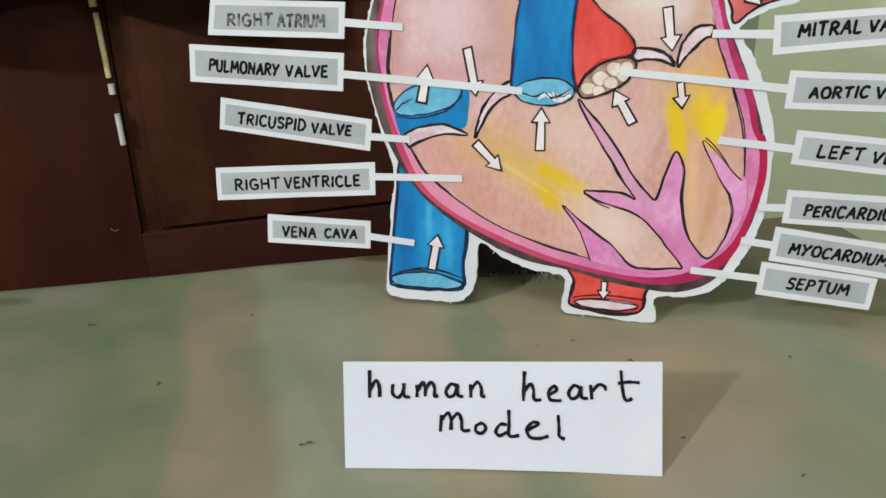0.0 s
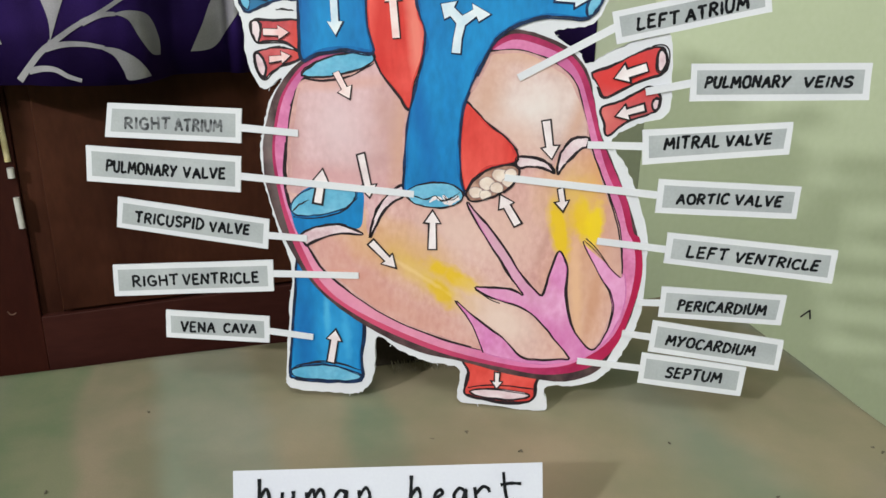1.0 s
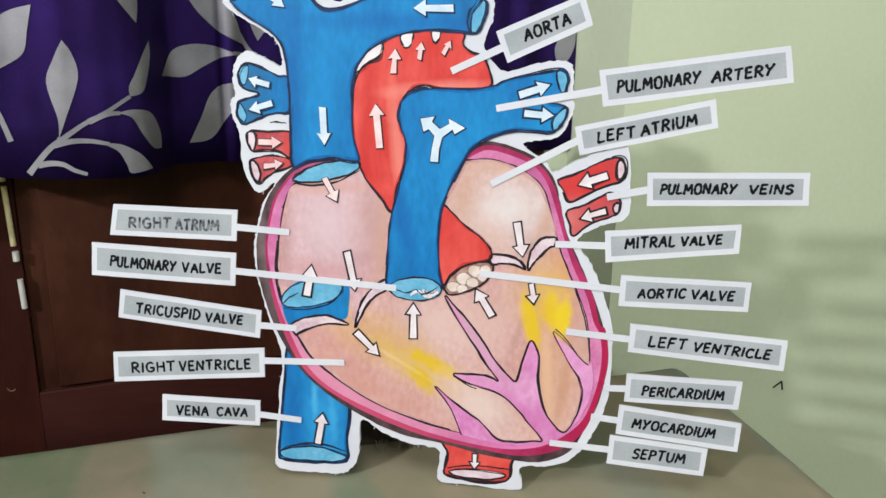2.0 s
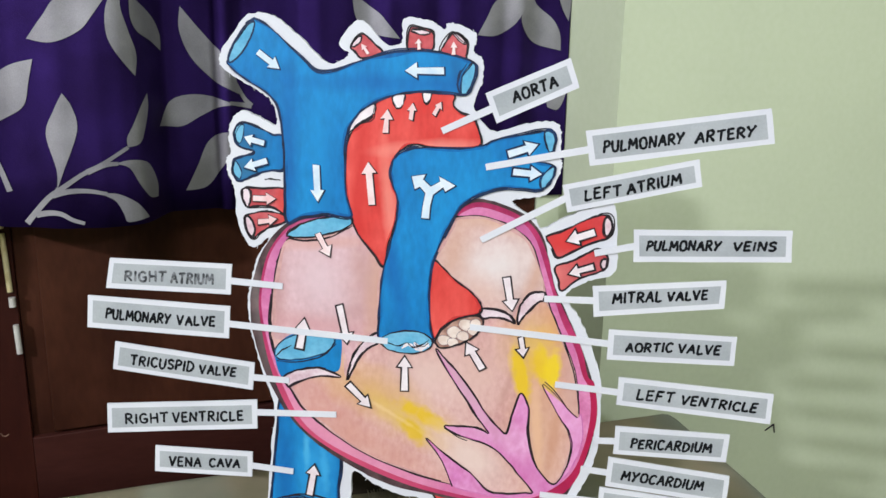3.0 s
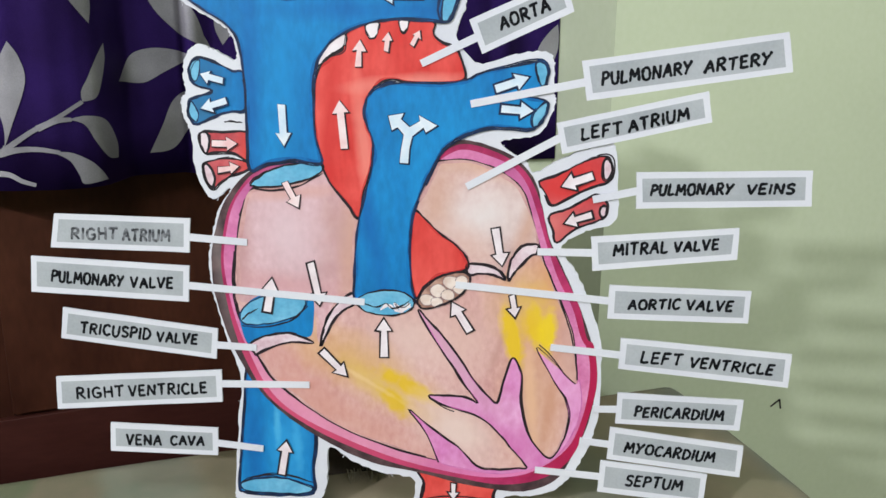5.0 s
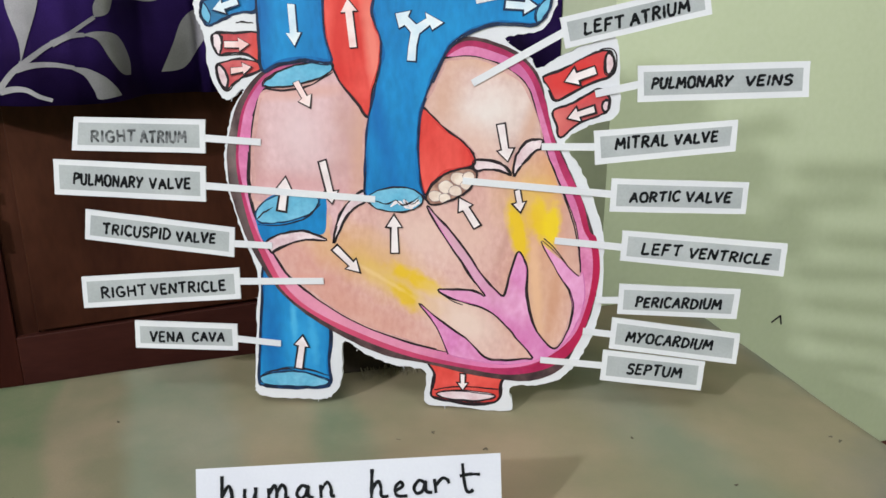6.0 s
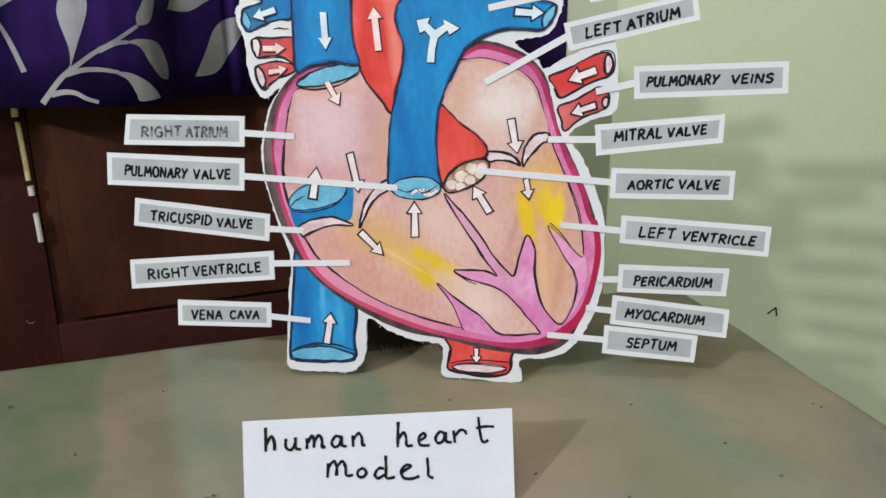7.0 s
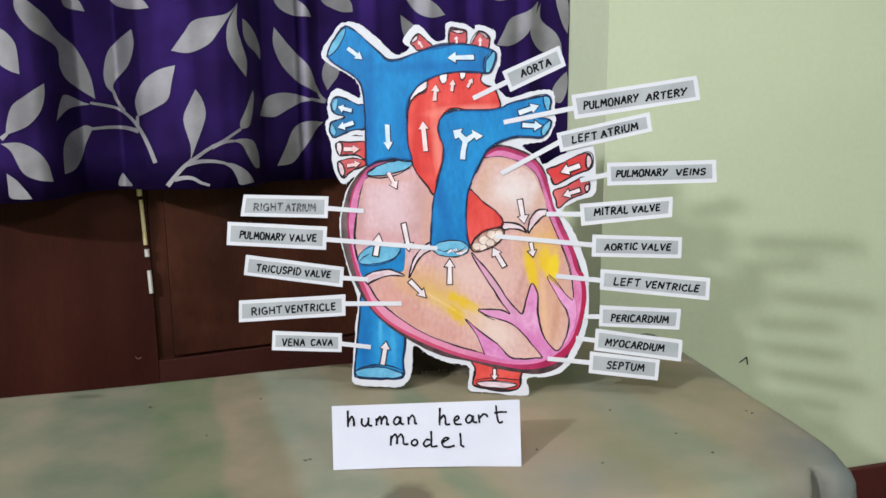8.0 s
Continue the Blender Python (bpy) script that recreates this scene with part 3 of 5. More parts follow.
# the splayed reveal beside the door
corner = [[bm.verts.new((u, v, z)) for u, v in ((OPEN_R, 0.0002), (0.2095, 0.1088), (OPEN_R, 0.1088))] for z in (0, OPEN_TOP)]
bm.faces.new(corner[0][::-1]), bm.faces.new(corner[1])
for i in range(3):
    bm.faces.new((corner[0][i], corner[0][(i + 1) % 3], corner[1][(i + 1) % 3], corner[1][i]))
bmesh.ops.recalc_face_normals(bm, faces=bm.faces)
structure("wall_north", bm, WALL, "pale green painted plaster wall with a door opening", "wall")
structure("wall_west", boxes(((U0 - 0.15, V0 - 0.15, 0), (U0, 0.2, H))), WALL, "pale green painted side wall of the room", "wall")
structure("wall_east", boxes(((U1, V0 - 0.15, 0), (U1 + 0.15, 0.2, H))), WALL, "pale green painted side wall of the room", "wall")
structure("wall_south", boxes(((U0, V0 - 0.15, 0), (U1, V0, H))), WALL, "pale green painted wall behind the table", "wall")
structure("floor", boxes(((U0 - 0.15, V0 - 0.15, -0.1), (U1 + 0.15, 0.3, 0))), FLOOR, "plain grey floor of the room", "floor")
structure("ceiling", boxes(((U0 - 0.15, V0 - 0.15, H), (U1 + 0.15, 0.3, H + 0.1))), CEILING, "plain white ceiling of the room", "ceiling")
structure("trim", boxes(((OPEN_R + 0.004, -0.012, 0), (U1, -0.0005, 0.408)), bevel=0.003), MAROON, "dark maroon painted band along the foot of the green wall", "wall trim")

# pencil stroke on the wall
bm = bmesh.new()
for a, b in (((0.502, 0.641), (0.516, 0.6495)), ((0.516, 0.6495), (0.519, 0.636))):
    rod(bm, (a[0], -0.0006, a[1]), (b[0], -0.0006, b[1]), 0.0011, 6)
tagged(part("wall_mark", bm, INK, at=ROOM), "small dark hooked stroke drawn on the green wall", "mark")


def slanted(us, zs, far, v0, v1):
    """A board between a slightly sloping edge and a level one."""
    bm = bmesh.new()
    ring = [(us[0], zs[0]), (us[1], zs[1]), (us[1], far), (us[0], far)]
    front, back = ([bm.verts.new((u, v, z)) for u, z in ring] for v in (v0, v1))
    bm.faces.new(front), bm.faces.new(back[::-1])
    for i in range(4):
        bm.faces.new((front[i], front[(i + 1) % 4], back[(i + 1) % 4], back[i]))
    bmesh.ops.recalc_face_normals(bm, faces=bm.faces)
    bmesh.ops.bevel(bm, geom=list(bm.edges), offset=0.0012, segments=2, affect="EDGES", profile=0.5)
    return bm


# wooden double door in the opening
door = tagged(new("door_1"), "closed dark brown wooden panelled double door", "door", kind="structure")
door.matrix_basis = ROOM
DV = 0.113
left = part("door_leaf", boxes(((OPEN_L, DV, 0), (-0.4658, DV + 0.04, OPEN_TOP)), bevel=0.0012), WOOD, door)
right = part("door_leaf", boxes(((-0.442, DV + 0.008, 0), (0.1758, DV + 0.040, OPEN_TOP)), bevel=0.003), WOOD_DEEP, door)
part("meeting_strip", boxes(((-0.4655, DV + 0.007, 0.7), (-0.4425, DV + 0.045, OPEN_TOP))), WOOD_DEEP, door, "dark recessed strip between the leaves")
part("rail", slanted((-0.4655, 0.175), (0.702, 0.7285), 0.52, DV - 0.002, DV + 0.0079), WOOD_RED, right, "red-brown lock rail")
part("panel", slanted((-0.4415, 0.175), (0.7075, 0.733), 2.06, DV - 0.001, DV + 0.0079), WOOD_DEEP, right, "dark brown door panel")
# small pale curve low on the left leaf
bm = bmesh.new()
for (u0, z0), (u1, z1) in (((-0.4995, 0.7122), (-0.4970, 0.7082)), ((-0.4970, 0.7082), (-0.4937, 0.7077)), ((-0.4937, 0.7077), (-0.4905, 0.7100))):
    rod(bm, (u0, DV, z0), (u1, DV, z1), 0.0007, 6)
part("pale_curve", bm, PALE_CURVE, left, "small pale curved mark")
bolt = tagged(new("tower_bolt"), "pale brass tower bolt mounted upright on the door edge", "door bolt")
bolt.matrix_basis = ROOM
UB = -0.4715
part("knob", rod(bmesh.new(), (UB - 0.003, DV - 0.0045, 0.973), (UB - 0.003, DV - 0.0045, 0.960), 0.0040), BRASS, bolt)
part("rod", rod(bmesh.new(), (UB - 0.002, DV - 0.004, 0.954), (UB, DV - 0.004, 0.886), 0.0031), BRASS, bolt, "pale brass rod")
part("keeper", rod(bmesh.new(), (UB + 0.001, DV - 0.004, 0.879), (UB + 0.001, DV - 0.004, 0.868), 0.0036), STEEL, bolt)
part("rod", rod(bmesh.new(), (UB + 0.002, DV - 0.004, 0.846), (UB + 0.003, DV - 0.004, 0.811), 0.0032), STEEL, bolt, "pale steel rod")

# curtain
CUR_L, CUR_R, CUR_TOP, CUR_BOT = -1.0, 0.209, 2.04, 0.978


def smooth_step(a, b, x):
    x = min(1, max(0, (x - a) / (b - a)))
    return x * x * (3 - 2 * x)


FOLD_LINE = ((0.0, 0.004), (0.011, 0.013), (0.019, 0.030), (0.034, 0.077), (0.05, 0.082), (0.088, 0.086), (0.108, 0.052), (0.120, 0.036), (0.146, 0.021), (0.168, 0.011), (0.192, 0.002), (0.225, -0.002), (0.244, 0.001), (0.25, 0.004))


def fold_at(q):
    """Depth along one fold: a sharp crease, a steep side, a valley and a broad front."""
    q %= 0.25
    for (a, va), (b, vb) in zip(FOLD_LINE, FOLD_LINE[1:]):
        if q <= b:
            return va + (vb - va) * (q - a) / (b - a)
    return FOLD_LINE[-1][1]


def fold(u):
    """Depth of the cloth: broad fronts, then shallow slanting pleats; the last edge falls back."""
    v = sum(fold_at(min(u + d, -0.22) + 0.326) for d in (-0.003, -0.0015, 0, 0.0015, 0.003)) / 5
    turn = smooth_step(-0.24, -0.20, u)
    p = ((u + 0.20) / 0.085) % 1
    rise = p / 0.7 if p < 0.7 else 1 - smooth_step(0.7, 1.0, p)
    v = v * (1 - turn) + (0.0915 + 0.009 * rise) * turn
    k = smooth_step(0.12, 0.18, u)
    return v * (1 - k) + 0.1045 * k


def curtain_face(u, z):
    drape = 0.4 + 0.6 * (CUR_TOP - z)
    ripple = 0.0012 * math.sin(62 * u + 4 * z) + 0.0009 * math.sin(141 * u - 3 * z + 1.0)
    return fold(u) + 0.003 * math.sin(9 * u + 3 * z) * (CUR_TOP - z) + ripple * drape


def curtain_hem(u):
    return CUR_BOT + 0.05 * min(0, u + 0.42)


curtain = tagged(new("curtain"), "violet curtain printed with silver-grey leaf sprigs hanging over the door", "curtain")
curtain.matrix_basis = ROOM
nu, nz = 600, 20
verts, faces = [], []
for j in range(nz + 1):
    for i in range(nu + 1):
        u = CUR_L + (CUR_R - CUR_L) * i / nu
        z = curtain_hem(u) + (CUR_TOP - curtain_hem(u)) * j / nz
        verts.append((u, curtain_face(u, z), z))
for j in range(nz):
    for i in range(nu):
        a = j * (nu + 1) + i
        faces.append((a, a + 1, a + nu + 2, a + nu + 1))
cloth = part("fabric", mesh_of("fabric", verts, faces), VIOLET, curtain)
for p in cloth.data.polygons:
    p.use_smooth = True
thicken = cloth.modifiers.new("thickness", "SOLIDIFY")
thicken.thickness, thicken.offset = 0.0012, -1.0
part("curtain_rod", rod(bmesh.new(), (OPEN_L - 0.1, -0.06, 2.06), (OPEN_R + 0.1, -0.06, 2.06), 0.011), BRASS, curtain)


def on_curtain(points, lift=0.0009):
    """Points u, z laid just in front of the cloth, along its normal."""
    out = []
    for u, z in points:
        slope = (curtain_face(u + 0.001, z) - curtain_face(u - 0.001, z)) / 0.002
        n = lift / math.hypot(1, slope)
        out.append((u + n * slope, curtain_face(u, z) - n, z))
    return out


def leaf(base, tip, side_a, side_b):
    """One printed leaf from its stalk to its tip between two curved edges, laid on the folds of the cloth."""
    edge_a = spline([base] + side_a + [tip], 6, False)
    edge_b = spline([base] + side_b + [tip], 6, False)
    n = len(edge_a) - 1
    rows = [[l.lerp(r, k / 10) for k in range(11)] for l, r in zip(edge_a, edge_b)]
    verts = on_curtain([p for row in rows for p in row])
    faces = [(i * 11 + k, i * 11 + k + 1, i * 11 + k + 12, i * 11 + k + 11) for i in range(n) for k in range(10)]
    me = mesh_of("printed_leaf", verts, faces)
    for p in me.polygons:
        p.use_smooth = True
    part("printed_leaf", me, SILVER, curtain)


def stem(points, width=0.0062):
    c = spline(points, 10, False)
    n, flat = len(c), []
    for i, p in enumerate(c):
        d = (c[min(i + 1, n - 1)] - c[max(i - 1, 0)]).normalized()
        side = Vector((-d.y, d.x)) * (width * (0.5 - 0.22 * i / n))
        flat += [p + side, p - side]
    faces = [(2 * i, 2 * i + 1, 2 * i + 3, 2 * i + 2) for i in range(n - 1)]
    part("printed_stem", mesh_of("printed_stem", on_curtain(flat, 0.0013), faces), SILVER, curtain)


leaf((-0.321, 1.229), (-0.411, 1.164), [(-0.339, 1.212), (-0.378, 1.204), (-0.394, 1.186)], [(-0.348, 1.190), (-0.362, 1.173), (-0.388, 1.161)])
leaf((-0.323, 1.226), (-0.316, 1.130), [(-0.337, 1.198), (-0.339, 1.172), (-0.332, 1.153)], [(-0.325, 1.198), (-0.320, 1.176), (-0.314, 1.152)])
leaf((-0.317, 1.208), (-0.293, 1.156), [(-0.317, 1.187), (-0.312, 1.174), (-0.301, 1.165)], [(-0.310, 1.203), (-0.299, 1.190), (-0.293, 1.173)])
leaf((-0.461, 1.077), (-0.407, 1.145), [(-0.464, 1.099), (-0.451, 1.124), (-0.430, 1.139)], [(-0.440, 1.087), (-0.420, 1.100), (-0.413, 1.123)])
leaf((-0.494, 1.107), (-0.462, 1.194), [(-0.505, 1.120), (-0.506, 1.143), (-0.495, 1.172)], [(-0.494, 1.124), (-0.470, 1.147), (-0.460, 1.174)])
leaf((-0.520, 1.101), (-0.592, 1.231), [(-0.547, 1.122), (-0.555, 1.142), (-0.557, 1.169), (-0.580, 1.189), (-0.593, 1.211)], [(-0.524, 1.133), (-0.538, 1.168), (-0.554, 1.188), (-0.562, 1.205), (-0.578, 1.222)])
leaf((-0.551, 1.244), (-0.524, 1.219), [(-0.548, 1.226), (-0.544, 1.222), (-0.537, 1.221)], [(-0.541, 1.242), (-0.531, 1.234), (-0.527, 1.227)])
leaf((-0.621, 1.192), (-0.595, 1.132), [(-0.621, 1.168), (-0.617, 1.146), (-0.607, 1.137)], [(-0.607, 1.185), (-0.597, 1.171), (-0.595, 1.154)])
leaf((-0.618, 1.056), (-0.570, 1.121), [(-0.615, 1.073), (-0.607, 1.093), (-0.589, 1.107)], [(-0.592, 1.067), (-0.577, 1.084), (-0.571, 1.104)])
leaf((-0.625, 1.045), (-0.570, 0.994), [(-0.603, 1.046), (-0.584, 1.035), (-0.574, 1.018)], [(-0.614, 1.035), (-0.603, 1.008), (-0.588, 0.998)])
leaf((-0.622, 1.007), (-0.595, 0.973), [(-0.612, 0.999), (-0.605, 0.990), (-0.599, 0.981)], [(-0.622, 0.990), (-0.621, 0.976), (-0.610, 0.973)])
leaf((-0.527, 1.094), (-0.562, 1.072), [(-0.540, 1.099), (-0.552, 1.107), (-0.557, 1.099)], [(-0.541, 1.092), (-0.550, 1.089), (-0.556, 1.082)])
leaf((-0.526, 1.062), (-0.559, 1.002), [(-0.536, 1.065), (-0.551, 1.056), (-0.558, 1.037)], [(-0.537, 1.039), (-0.545, 1.016), (-0.551, 1.005)])
leaf((-0.488, 0.978), (-0.492, 0.997), [(-0.498, 0.979), (-0.498, 0.986), (-0.495, 0.993)], [(-0.478, 0.980), (-0.484, 0.988), (-0.489, 0.994)])
leaf((-0.503, 1.254), (-0.436, 1.220), [(-0.488, 1.233), (-0.475, 1.224), (-0.454, 1.219)], [(-0.472, 1.248), (-0.453, 1.237), (-0.442, 1.229)])
leaf((-0.395, 1.018), (-0.383, 1.113), [(-0.394, 1.038), (-0.401, 1.073), (-0.392, 1.096)], [(-0.386, 1.040), (-0.372, 1.077), (-0.375, 1.099)])
leaf((-0.327, 1.059), (-0.307, 1.113), [(-0.327, 1.069), (-0.321, 1.081), (-0.313, 1.100)], [(-0.316, 1.062), (-0.311, 1.075), (-0.307, 1.097)])
leaf((-0.340, 1.043), (-0.303, 1.002), [(-0.325, 1.046), (-0.310, 1.041), (-0.303, 1.019)], [(-0.327, 1.038), (-0.319, 1.022), (-0.310, 1.005)])
leaf((-0.356, 1.014), (-0.312, 0.984), [(-0.339, 1.012), (-0.324, 1.003), (-0.316, 0.993)], [(-0.342, 1.005), (-0.335, 0.991), (-0.331, 0.982)])
leaf((-0.210, 1.109), (-0.270, 1.204), [(-0.236, 1.124), (-0.260, 1.148), (-0.272, 1.178)], [(-0.215, 1.131), (-0.225, 1.152), (-0.248, 1.177)])
leaf((-0.216, 1.098), (-0.298, 1.076), [(-0.240, 1.107), (-0.266, 1.109), (-0.287, 1.101)], [(-0.233, 1.095), (-0.254, 1.085), (-0.275, 1.074)])
leaf((-0.201, 1.065), (-0.274, 1.001), [(-0.227, 1.067), (-0.247, 1.056), (-0.260, 1.029)], [(-0.215, 1.053), (-0.231, 1.028), (-0.250, 1.005)])
leaf((-0.274, 1.256), (-0.216, 1.219), [(-0.265, 1.235), (-0.252, 1.225), (-0.234, 1.220)], [(-0.247, 1.252), (-0.228, 1.238), (-0.220, 1.228)])
leaf((-0.205, 1.255), (-0.150, 1.230), [(-0.196, 1.241), (-0.183, 1.234), (-0.167, 1.229)], [(-0.182, 1.260), (-0.163, 1.254), (-0.152, 1.243)])
leaf((-0.193, 1.113), (-0.175, 1.168), [(-0.200, 1.129), (-0.200, 1.143), (-0.193, 1.157)], [(-0.185, 1.123), (-0.176, 1.135), (-0.172, 1.152)])
leaf((0.151, 1.253), (0.079, 1.183), [(0.132, 1.237), (0.103, 1.225), (0.090, 1.203)], [(0.143, 1.222), (0.127, 1.196), (0.103, 1.183)])
leaf((0.156, 1.250), (0.196, 1.167), [(0.141, 1.222), (0.137, 1.199), (0.155, 1.177)], [(0.157, 1.226), (0.182, 1.207), (0.194, 1.188)])
leaf((0.185, 1.277), (0.206, 1.204), [(0.184, 1.255), (0.190, 1.234), (0.197, 1.217)], [(0.199, 1.273), (0.206, 1.255), (0.209, 1.233)])
leaf((0.206, 1.143), (0.181, 1.095), [(0.195, 1.134), (0.184, 1.121), (0.179, 1.108)], [(0.208, 1.128), (0.206, 1.109), (0.196, 1.092)])
leaf((-0.006, 1.228), (-0.070, 1.255), [(-0.027, 1.223), (-0.043, 1.227), (-0.058, 1.239)], [(-0.018, 1.241), (-0.033, 1.250), (-0.049, 1.255)])
leaf((0.102, 1.255), (0.063, 1.272), [(0.087, 1.252), (0.074, 1.253), (0.068, 1.260)], [(0.096, 1.263), (0.087, 1.269), (0.074, 1.271)])
leaf((-0.542, 1.266), (-0.502, 1.306), [(-0.540, 1.286), (-0.532, 1.298), (-0.520, 1.304)], [(-0.528, 1.270), (-0.515, 1.277), (-0.508, 1.290)])
leaf((-0.406, 1.271), (-0.348, 1.299), [(-0.397, 1.290), (-0.384, 1.300), (-0.368, 1.303)], [(-0.387, 1.269), (-0.372, 1.273), (-0.359, 1.284)])
leaf((-0.126, 1.283), (-0.067, 1.326), [(-0.120, 1.304), (-0.108, 1.320), (-0.089, 1.326)], [(-0.106, 1.286), (-0.088, 1.293), (-0.076, 1.308)])
leaf((-0.236, 1.302), (-0.276, 1.346), [(-0.260, 1.303), (-0.274, 1.310), (-0.278, 1.326)], [(-0.237, 1.320), (-0.245, 1.334), (-0.258, 1.342)])
leaf((0.023, 1.303), (0.096, 1.356), [(0.031, 1.329), (0.045, 1.347), (0.064, 1.352)], [(0.049, 1.307), (0.066, 1.316), (0.082, 1.334)])
leaf((-0.077, 1.227), (-0.020, 1.176), [(-0.061, 1.217), (-0.044, 1.205), (-0.033, 1.191)], [(-0.074, 1.203), (-0.064, 1.187), (-0.043, 1.179)])
stem([(-0.442, 1.014), (-0.450, 1.038), (-0.459, 1.058), (-0.473, 1.076), (-0.494, 1.089), (-0.527, 1.096)])
stem([(-0.481, 1.084), (-0.491, 1.098), (-0.496, 1.113)])
stem([(-0.462, 1.057), (-0.480, 1.061), (-0.504, 1.062), (-0.529, 1.060)])
stem([(-0.463, 1.062), (-0.462, 1.078)])
stem([(-0.428, 0.982), (-0.417, 0.995), (-0.403, 1.010), (-0.388, 1.021), (-0.372, 1.032), (-0.350, 1.044), (-0.327, 1.059)])
stem([(-0.400, 1.012), (-0.384, 1.016), (-0.365, 1.016), (-0.349, 1.013)])
stem([(-0.418, 0.991), (-0.404, 0.994), (-0.393, 0.993), (-0.383, 0.987), (-0.372, 0.983)])
stem([(-0.366, 1.035), (-0.350, 1.042), (-0.337, 1.043)])
stem([(-0.395, 1.013), (-0.394, 1.020)])
stem([(-0.197, 1.096), (-0.206, 1.106), (-0.214, 1.121)])
stem([(-0.197, 1.096), (-0.211, 1.098), (-0.222, 1.100)])
stem([(-0.624, 1.051), (-0.616, 1.058)])

# lamps behind the camera
for place, ways in ((LAMP_LEFT, "left"), (LAMP_RIGHT, "right")):
    lamp = tagged(new("spot_lamp"), "white room lamp on a bracket behind the viewer", "lamp", group="room lamps")
    lamp.matrix_basis = look(place, (0, 0, 0.95))
    part("housing", boxes(((-0.13, -0.09, 0.012), (0.13, 0.09, 0.06)), bevel=0.01), LAMP_BODY, lamp)
    part("bracket", rod(bmesh.new(), (0, 0, 0.06), (0, 0, 0.9), 0.012), LAMP_BODY, lamp)
# unseen housing, made up to go with the overhead fill
panel = tagged(new("overhead_fill_panel"), "unseen square white panel added overhead for soft fill light", "lamp")
panel.matrix_basis = pose(0.0, -1.5, H)
part("housing", boxes(((-0.48, -0.48, -0.05), (0.48, 0.48, 0)), bevel=0.01), LAMP_BODY, panel)

# ---- the table ----
BR, FR, FL, BL = Vector((0.277, 0.268)), Vector((0.388, -0.150)), Vector((-0.95, -0.72)), Vector((-0.95, -0.249))
TOP = 0.75


def table_point(s, t):
    """The table's plan; its short edge bows outwards a little."""
    return (BR * (1 - s) + BL * s) * (1 - t) + (FR * (1 - s) + FL * s) * t + Vector((0.006, 0.001)) * (4 * t * (1 - t) * (1 - s) ** 4) + Vector((0.009, 0)) * smooth_step(0.55, 0.8, t) * (1 - smooth_step(0.9, 1.0, t)) * (1 - s) ** 8


table = tagged(new("table"), "wooden table under an olive cloth", "table")
bm = bmesh.new()
rim = [table_point(*st) for st in ((0.03, 0.06), (0.97, 0.06), (0.97, 0.94), (0.03, 0.94))]
lower = [bm.verts.new((p.x, p.y, TOP - 0.03)) for p in rim]
upper = [bm.verts.new((p.x, p.y, TOP - 0.004)) for p in rim]
bm.faces.new(lower[::-1]), bm.faces.new(upper)
for i in range(4):
    bm.faces.new((lower[i], lower[(i + 1) % 4], upper[(i + 1) % 4], upper[i]))
bmesh.ops.recalc_face_normals(bm, faces=bm.faces)
part("tabletop", bm, TABLE_WOOD, table)
for s, t in ((0.08, 0.14), (0.92, 0.14), (0.92, 0.86), (0.08, 0.86)):
    p = table_point(s, t)
    part("leg", boxes(((p.x - 0.025, p.y - 0.025, 0), (p.x + 0.025, p.y + 0.025, TOP - 0.03)), bevel=0.004), TABLE_WOOD, table)

# tablecloth: flat on top, rounded over the edges, hanging in soft folds
HANG = 0.46
axis_a = (BL - BR)
axis_b = (FR - BR)
len_a, len_b = axis_a.length, axis_b.length


def cloth_point(a, b):
    """a along the back edge from its right corner, b towards the viewer, in metres; beyond the edges it hangs."""
    ca, cb = min(max(a, 0.0), len_a), min(max(b, 0.0), len_b)
    da, db = a - ca, b - cb
    p = table_point(ca / len_a, cb / len_b)
    d = math.hypot(da, db)
    z = TOP + 0.0018 * noise.noise((a * 6, b * 6, 0.3)) + 0.0007 * noise.noise((a * 24, b * 24, 2.0))
    if d < 1e-6:
        return p.x, p.y, z
    way = (axis_a.normalized() * da + axis_b.normalized() * db).normalized()
    r = 0.022
    if d < r * math.pi / 2:
        f = d / r
        out, drop = r * math.sin(f), r * (1 - math.cos(f))
    else:
        rest = d - r * math.pi / 2
        corner = 1.0 if abs(da) > 1e-6 and abs(db) > 1e-6 else 0.0
        wave = math.sin((a + 0.8 * b) * 30) * 0.5 + math.sin((a - b) * 47 + 1) * 0.25
        out = r + rest * (0.10 + 0.06 * corner) + wave * 0.03 * min(1, rest / 0.15)
        drop = r + rest * 0.99
    if db > 1e-6:
        # a deep fold hangs beside the corner
        along = a if a > 0 else -0.03 * math.atan2(abs(da), abs(db))
        out -= 0.030 * math.exp(-((along - 0.022) / 0.007) ** 2) * min(1, db / 0.03)
    q = p + way * out
    return q.x, q.y, z - drop


def steps_of(length):
    inner = [i * 0.005 for i in range(12)] + [i * 0.02 for i in range(3, int(length / 0.02))] + [length]
    outer = [0.008, 0.017, 0.026, 0.036, 0.05, 0.07, 0.1, 0.14, 0.18, 0.22, 0.27, 0.32, 0.37, 0.42, HANG]
    return [-o for o in reversed(outer)] + inner + [length + o for o in outer]


